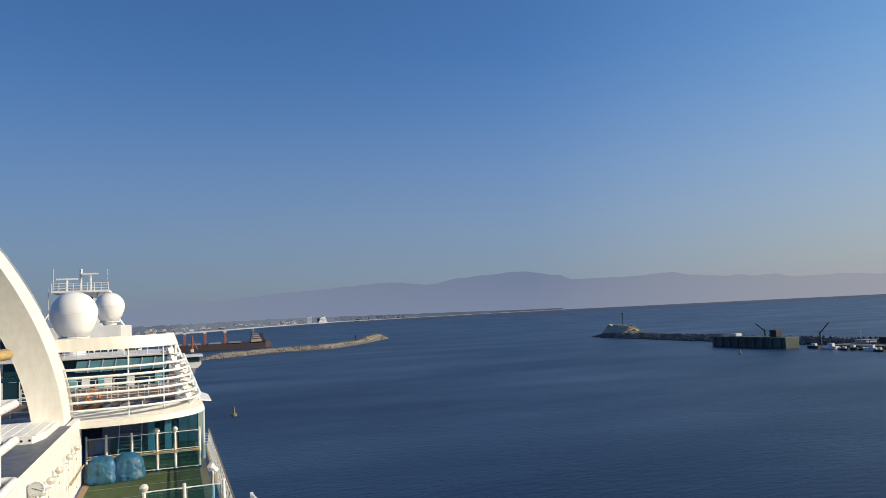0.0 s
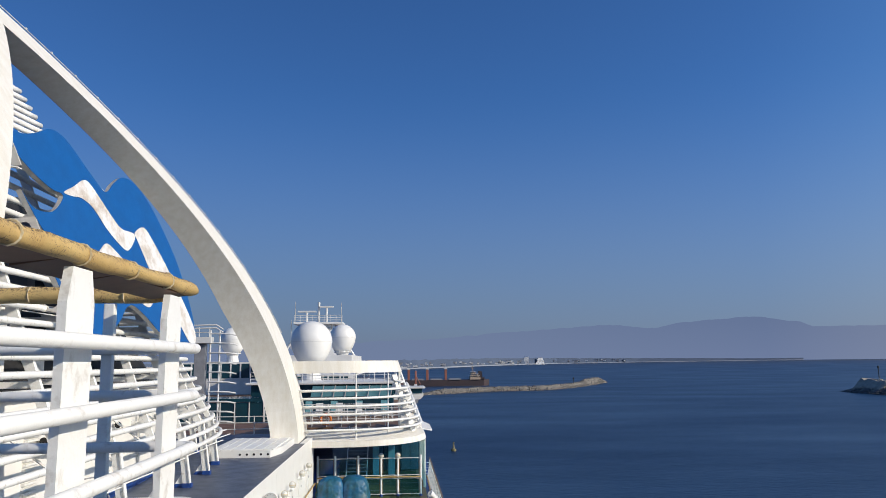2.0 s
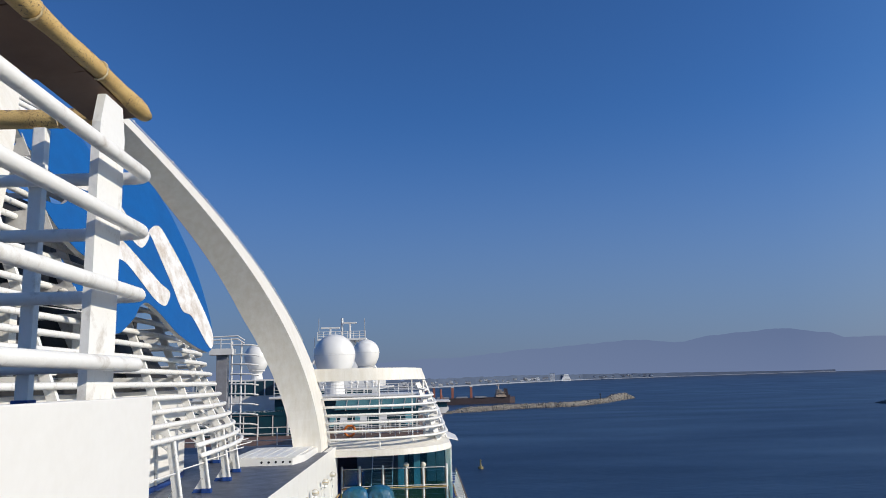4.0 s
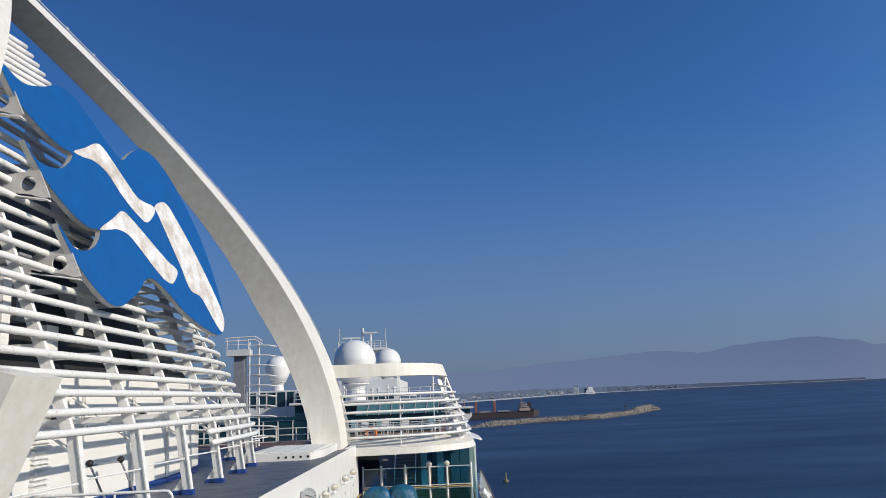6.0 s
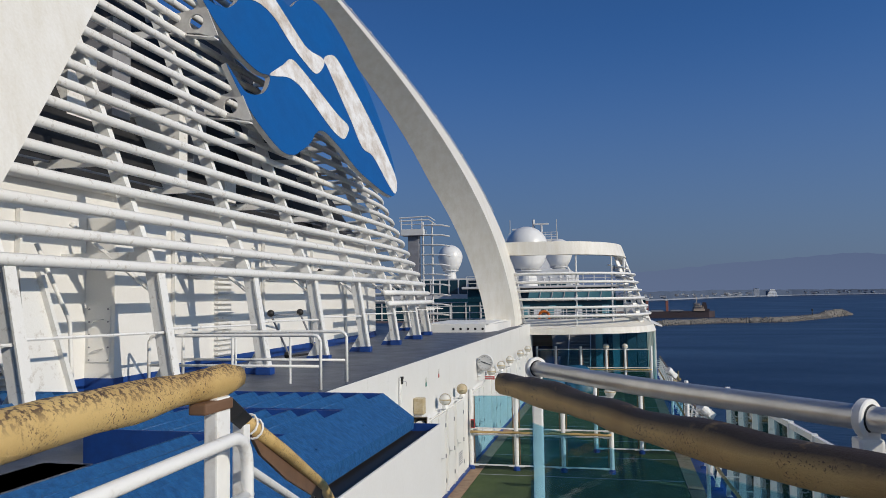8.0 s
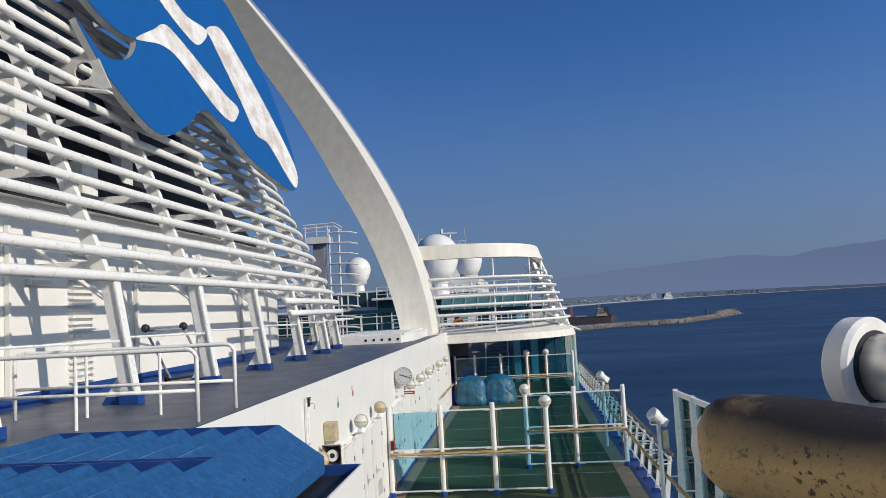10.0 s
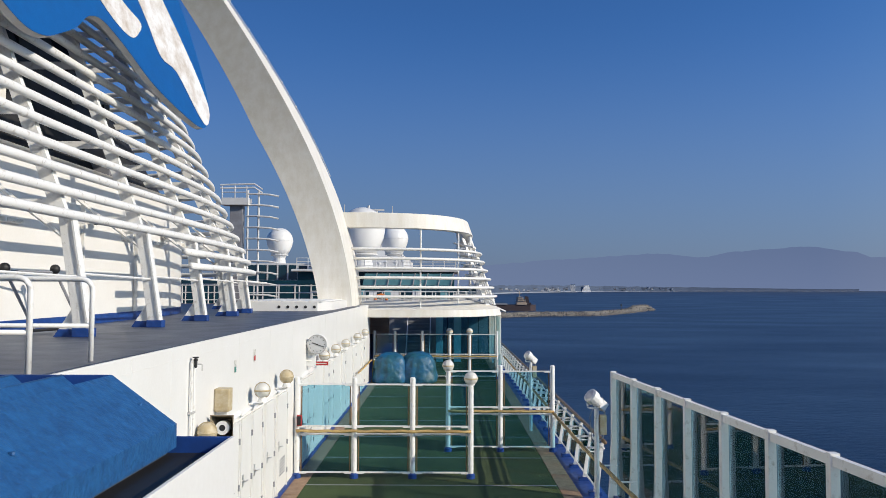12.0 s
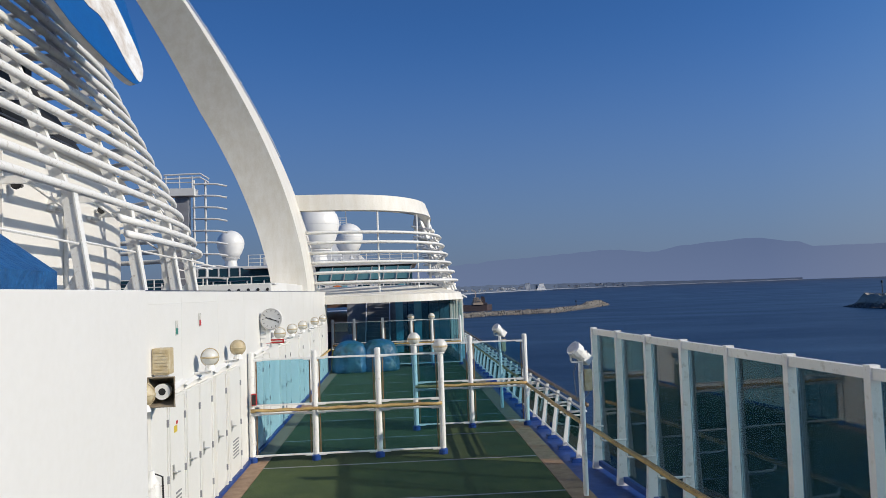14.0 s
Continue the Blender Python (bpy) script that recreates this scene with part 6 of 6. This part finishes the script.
# pipe railings on the funnel deck
def pipe_rail(y, x0, x1, posts):
    t = thing("pipe_rail", "white pipe railing on the funnel deck", "railing", "funnel deck railings")
    part("top_rail", sweep(rounded([(x0, y, DECK_Z), (x0, y, DECK_Z + 0.87), (x1, y, DECK_Z + 0.87), (x1, y, DECK_Z)], 0.13), 0.027, 8), TUBE_WHITE, t, smooth=True)
    part("mid_rail", sweep([(x0, y, DECK_Z + 0.40), (x1, y, DECK_Z + 0.40)], 0.022, 8), TUBE_WHITE, t, smooth=True)
    for k in range(1, posts):
        x = x0 + (x1 - x0) * k / posts
        part("post", sweep([(x, y, DECK_Z), (x, y, DECK_Z + 0.86)], 0.022, 8), TUBE_WHITE, t)
    return t


pipe_rail(7.25, -6.6, -3.56, 3)
pipe_rail(6.12, -6.5, -3.56, 2)

# wheeled trolley with two black floats
tr = thing("wash_trolley", "folded wash trolley with two black floats", "trolley", at=(-7.1, 11.9, DECK_Z))
for dx, dy in ((0.0, 0.0), (0.33, 0.95)):
    part("float", lathe(ball(0.085, 8), (-0.1 + dx, dy, 1.1), 14), RUBBER, tr, smooth=True)
    part("strut", sweep([(-0.1 + dx, dy, 1.07), (0.2 + dx, dy + 0.4, 0.06)], 0.025, 6), GREY, tr)
part("axle", sweep([(-0.1, 0.0, 1.05), (0.23, 0.95, 1.05)], 0.02, 6), GREY, tr)
part("base_bar", sweep([(0.2, 0.3, 0.06), (0.53, 1.35, 0.06)], 0.03, 6), RUBBER, tr)
part("wheel", lathe([(0.08, -0.03), (0.08, 0.03)], (0.15, 0.35, 0.08), 12, axis="x"), RUBBER, tr)

# ---- blue louvred ventilator on the casing ----
def louvre_bank(parent, x_right, count, y0, y1, pitch=0.276):
    """Slats that fall towards the ship's side, held between upright end plates."""
    left = x_right - pitch * count
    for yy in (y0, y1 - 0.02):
        # trim blue, darker than the slats, paints in the shade between them
        part("end_plate", box(left, yy, 3.40, x_right, yy + 0.02, 3.80, 0.004), TRIM_AND_SHADE_BLUE, parent)
    for k in range(count):
        x = x_right - pitch * (k + 1)
        sl = part("slat", prism([(x, y0 + 0.022, 3.785), (x + 0.30, y0 + 0.022, 3.535), (x + 0.31, y0 + 0.022, 3.548), (x + 0.012, y0 + 0.022, 3.797)], (0, y1 - y0 - 0.045, 0)), LOUVRE_BLUE, parent)
        part("rolled_edge", sweep([(x + 0.004, y0 + 0.022, 3.793), (x + 0.004, y1 - 0.023, 3.793)], 0.011, 8), LOUVRE_BLUE, sl, smooth=True)


lv = thing("deck_ventilator", "weathered blue louvred ventilator housing on the casing", "ventilator")
part("base", box(-3.85, -2.4, 3.364, -1.55, 3.92, 3.40), DECK_BLUE, lv)
louvre_bank(lv, -1.87, 7, 2.62, 3.92)
louvre_bank(lv, -1.87, 7, 1.24, 2.56)
louvre_bank(lv, -1.87, 3, -2.38, 1.18)
part("side_plate", prism([(-1.87, -2.4, 3.80), (-1.50, -2.4, 3.53), (-1.50, -2.4, 3.40), (-1.87, -2.4, 3.40)], (0, 6.32, 0)), LOUVRE_BLUE, lv)
for k in range(4):
    part("bolt", lathe([(0.012, 0), (0.012, 0.012)], (-1.66, 0.2 + k * 1.2, 3.648), 6), LOUVRE_BLUE, lv)
part("walkway_plate", box(-4.18, -2.4, 3.402, -2.75, 1.20, 3.50, 0.005), DECK_BLUE, lv, "grey anti-slip walkway plate")
lv = thing("deck_ventilator", "weathered blue louvred ventilator housing on the funnel deck", "ventilator")
part("base", box(-7.3, 1.7, DECK_Z + 0.002, -4.75, 3.6, DECK_Z + 0.02), RUBBER, lv)
for k in range(8):
    x = -5.03 - k * 0.276
    part("slat", prism([(x, 1.72, 3.785), (x + 0.27, 1.72, 3.555), (x + 0.28, 1.72, 3.568), (x + 0.012, 1.72, 3.797)], (0, 1.84, 0)), LOUVRE_BLUE, lv)
for yy in (1.7, 3.58):
    part("end_plate", box(-7.3, yy, DECK_Z + 0.02, -4.76, yy + 0.02, 3.80, 0.004), LOUVRE_BLUE, lv)

# ---- rails round the upper platform ----
def wrap_rail(pts, r=0.05, seed=0):
    pts = [Vector(p) for p in pts]
    dense = []
    for a, b in zip(pts, pts[1:]):
        n = max(2, int((b - a).length / 0.06))
        dense += line(a, b, n)[:-1]
    dense.append(pts[-1])
    radii = [r * (1 + 0.14 * noise.noise(p * 5 + Vector((seed, 0, 0))) + 0.10 * abs(math.sin(i * 0.14 + seed)) ** 6) for i, p in enumerate(dense)]
    radii[0] = radii[-1] = r * 0.82
    dense = [p + Vector((0, 0, 0.006 * noise.noise(p * 3))) for p in dense]
    return sweep(dense, radii, 12, wobble=0.22), dense


def ties(parent, dense, r, step=7):
    for i in range(3, len(dense) - 2, step):
        d = (dense[i + 1] - dense[i - 1]).normalized()
        a = d.cross(Vector((0, 0, 1))).normalized()
        b = a.cross(d)
        part("tie", sweep([dense[i] + (a * math.cos(t) + b * math.sin(t)) * r for t in np.linspace(0, 2 * math.pi, 13)[:-1]], 0.004, 5, closed=True), CREAM, parent)


up = thing("platform_rail", "white platform railing with an ochre canvas-wrapped handrail", "railing")
bm, dense = wrap_rail([(0.27, -12.0, 7.875), (0.27, -9.0, 7.865), (0.27, -7.0, 7.86), (0.27, -5.06, 7.878)], 0.029, 1)
wr = part("wrapped_handrail", bm, WRAP, up, "ochre canvas-wrapped handrail", smooth=True)
ties(wr, dense, 0.0325, 7)
for k in range(16):
    y = -12.0 + k * 0.43
    part("ledge_board", prism([(0.10, y, 7.828 - 0.006 * (k % 3)), (0.26, y, 7.845), (0.26, y, 7.858), (0.10, y, 7.842 - 0.006 * (k % 3))], (0, 0.424, 0)), BROWN, up, "brown underside board")
bm, dense = wrap_rail([(0.16, -5.12, 7.85), (-4.2, -5.12, 7.85)], 0.034, 3)
wr = part("wrapped_handrail", bm, WRAP, up, "ochre canvas-wrapped handrail", smooth=True)
ties(wr, dense, 0.038, 7)
for z in (7.60, 7.395, 7.17, 6.93):
    part("rail_bar", sweep(rounded([(0.33, -12.0, z), (0.33, -5.16, z), (-4.2, -5.16, z)], 0.07, 6), 0.0235, 12), TUBE_WHITE, up, smooth=True)
for y in (-5.34, -6.30, -7.26, -8.22, -9.18, -10.14):
    part("flat_post", prism([(0.24, y - 0.10, 6.64), (0.24, y + 0.10, 6.64), (0.24, y + 0.10, 7.72), (0.24, y + 0.07, 7.826), (0.24, y - 0.07, 7.826), (0.24, y - 0.10, 7.72)], (0.028, 0, 0)), TUBE_WHITE, up)
for x in (-0.087, -1.15, -2.3, -3.4):
    part("flat_post", box(x - 0.024, -5.14, 6.64, x + 0.024, -5.10, 7.81, 0.005), TUBE_WHITE, up)
    part("blue_shoe", box(x - 0.03, -5.15, 6.642, x + 0.03, -5.09, 6.82, 0.004), TRIM_AND_SHADE_BLUE, up)
structure("fascia", box(0.325, -9.6, 6.30, 0.36, -5.12, 6.82, 0.004), WHITE, "white steel fascia along the platform's edge", "fascia")
structure("kerb", box(-4.4, -5.08, 6.50, 0.18, -5.065, 6.74), TRIM_AND_SHADE_BLUE, "blue kerb along the platform's front", "kerb")
br = thing("platform_bracket", "white tapered steel bracket under the platform", "bracket")
part("web", prism([(0.57, -5.10, 5.86), (0.10, -5.08, 5.96), (-0.35, -5.06, 5.96), (-0.35, -5.06, 4.75), (0.0, -5.06, 4.85), (0.36, -5.07, 5.35)], (0, 0.05, 0)), ARCH_WHITE, br)
part("flange", prism([(0.57, -5.16, 5.86), (0.60, -5.16, 5.85), (0.385, -5.16, 5.33), (0.36, -5.16, 5.35)], (0, 0.16, 0)), ARCH_WHITE, br)
part("flange", prism([(0.36, -5.16, 5.35), (0.385, -5.16, 5.33), (0.02, -5.16, 4.83), (0.0, -5.16, 4.85)], (0, 0.16, 0)), ARCH_WHITE, br)
part("hanger", box(-0.2, -5.08, 5.96, -0.05, -5.03, 6.5), ARCH_WHITE, br)
part("bolt", lathe([(0.03, -0.03), (0.03, 0.0)], (0.12, -5.09, 5.7), 10, axis="y"), RUBBER, br)

# ---- rails on the landing ----
lr = thing("landing_rail", "landing railing with an ochre canvas-wrapped handrail", "railing")
bm, dense = wrap_rail([(-0.14, -5.0, 4.68), (-0.17, -3.9, 4.69), (-0.21, -2.65, 4.70)], 0.042, 7)
wr = part("wrapped_handrail", bm, WRAP, lr, "ochre canvas-wrapped handrail", smooth=True)
for y, x in ((-2.76, -0.2), (-3.65, -0.17), (-4.7, -0.14)):
    part("flat_post", box(x - 0.02, y - 0.035, 3.32, x + 0.02, y + 0.035, 4.66, 0.006), TUBE_WHITE, lr)
part("rail_bar", sweep(rounded([(-0.09, -5.0, 4.53), (-0.13, -2.73, 4.56), (-0.13, -2.71, 3.34)], 0.09, 8), 0.017, 10), TUBE_WHITE, lr, smooth=True)
for z in (4.40, 4.20, 4.0, 3.8):
    part("rail_bar", sweep([(-0.09, -5.0, z - 0.03), (-0.13, -2.715, z)], 0.015, 8), TUBE_WHITE, lr, smooth=True)
part("saddle", box(-0.225, -2.86, 4.625, -0.175, -2.72, 4.655, 0.006), BROWN, lr, "brown rail saddle")
sr = thing("stair_rail", "stair railing with a slim ochre-bound wooden handrail", "railing")
run = [(-0.27, -2.52, 4.57), (-0.40, -1.90, 4.33), (-0.60, -1.06, 4.0), (-0.80, -0.3, 3.62), (-0.98, 0.4, 3.2)]
part("wood_rail", sweep(run, 0.024, 12), WRAP, sr, smooth=True)
part("end_cap", sweep([(-0.245, -2.60, 4.60), (-0.275, -2.49, 4.56)], 0.034, 4), RUBBER, sr, "dark end cap")
part("canvas_flap", prism([(-0.29, -2.42, 4.52), (-0.60, -1.06, 3.985), (-0.60, -1.08, 3.93), (-0.42, -1.85, 4.22), (-0.33, -2.25, 4.40)], (-0.012, 0, 0)), BROWN, sr, "brown torn canvas flap")
part("flat_post", box(-0.30, -2.50, 3.32, -0.26, -2.46, 4.55, 0.005), TUBE_WHITE, sr)
part("rail_bar", sweep(rounded([(-0.22, -2.56, 3.9), (-0.22, -2.56, 4.43), (-0.40, -1.75, 4.10), (-0.62, -0.8, 3.68), (-0.90, 0.3, 3.0)], 0.05), 0.014, 8), TUBE_WHITE, sr, smooth=True)
for k in (0.03, 0.13):
    p = Vector(run[0]).lerp(Vector(run[1]), k + 0.15)
    part("lashing", sweep([p + Vector((0.03 * math.cos(a), 0.012 * math.sin(a), 0.03 * math.sin(a))) for a in np.linspace(0, 2 * math.pi, 13)[:-1]], 0.004, 5, closed=True), TUBE_WHITE, sr)
cr = thing("cross_rail", "angled landing rail with wrapped wood and a steel tube", "railing")
WOOD_CURVE = [(0.36, -1.43), (0.55, -1.72), (0.77, -2.13), (1.13, -2.72), (1.43, -3.0), (1.70, -3.16)]
TUBE_CURVE = [(0.50, -1.40), (0.75, -1.78), (0.99, -2.1), (1.48, -2.66), (1.68, -2.88), (1.90, -3.1)]


def bend(pts, z, n=6):
    out = []
    m = len(pts)
    for i in range(m - 1):
        p0, p1, p2, p3 = (np.array(pts[min(max(i + q, 0), m - 1)]) for q in (-1, 0, 1, 2))
        for k in range(n):
            t = k / n
            q = 0.5 * (2 * p1 + (p2 - p0) * t + (2 * p0 - 5 * p1 + 4 * p2 - p3) * t * t + (3 * p1 - p0 - 3 * p2 + p3) * t ** 3)
            out.append(Vector((q[0], q[1], z)))
    out.append(Vector((*pts[-1], z)))
    return out


def collar(c, d, r_in, r_out, half):
    """A ring with a bore, round the axis d."""
    a = d.cross(Vector((0, 0, 1))).normalized()
    b = a.cross(d)
    bm = bmesh.new()
    loops = []
    for r, h in ((r_in, -half), (r_out - 0.004, -half), (r_out, -half + 0.004), (r_out, half - 0.004), (r_out - 0.004, half), (r_in, half)):
        loops.append([bm.verts.new(c + d * h + (a * math.cos(t) + b * math.sin(t)) * r) for t in np.linspace(0, 2 * math.pi, 57)[:-1]])
    for k in range(6):
        p, q = loops[k], loops[(k + 1) % 6]
        for i in range(56):
            bm.faces.new((p[i], p[(i + 1) % 56], q[(i + 1) % 56], q[i]))
    return bm


bm, dense = wrap_rail(bend(WOOD_CURVE, 4.548), 0.047, 9)
wr = part("wrapped_handrail", bm, STAINED_WRAP, cr, "soot-stained ochre wrapped handrail", smooth=True)
part("cuff", sweep([dense[0] + (dense[0] - dense[1]).normalized() * 0.014, dense[1]], 0.029, 20), TUBE_WHITE, wr, smooth=True)
tube = bend(TUBE_CURVE, 4.61)
part("steel_tube", sweep(tube, 0.031, 16), STEEL, cr, "grey steel tube", smooth=True)
for i in (0, 17, 29):
    c, dd = tube[i], (tube[i + 1] - tube[i]).normalized()
    bk = part("tube_bracket", collar(c, dd, 0.0345, 0.047, 0.013), TUBE_WHITE, cr)
    # black ring stands in for the dark gap between collar and tube
    part("dark_gap_ring", collar(c + dd * 0.004, dd, 0.0312, 0.0344, 0.012), RUBBER, bk)
    part("bracket_foot", box(c.x - 0.03, c.y - 0.03, c.z - 0.11, c.x + 0.03, c.y + 0.03, c.z - 0.046, 0.008), TUBE_WHITE, bk)
    part("flat_post", box(c.x - 0.018, c.y - 0.022, 3.32, c.x + 0.024, c.y + 0.022, 4.58, 0.006), TUBE_WHITE, cr)
lo = [Vector((p.x - 0.05, p.y - 0.05, 3.40)) for p in tube[1:-1]]
hi = [Vector((p.x, p.y, 4.40)) for p in lo]
bm = strip(lo, hi)
strip([p + Vector((0.008, 0.008, 0)) for p in hi], [p + Vector((0.008, 0.008, 0)) for p in lo], bm)
part("glass_pane", bm, GLASS, cr)
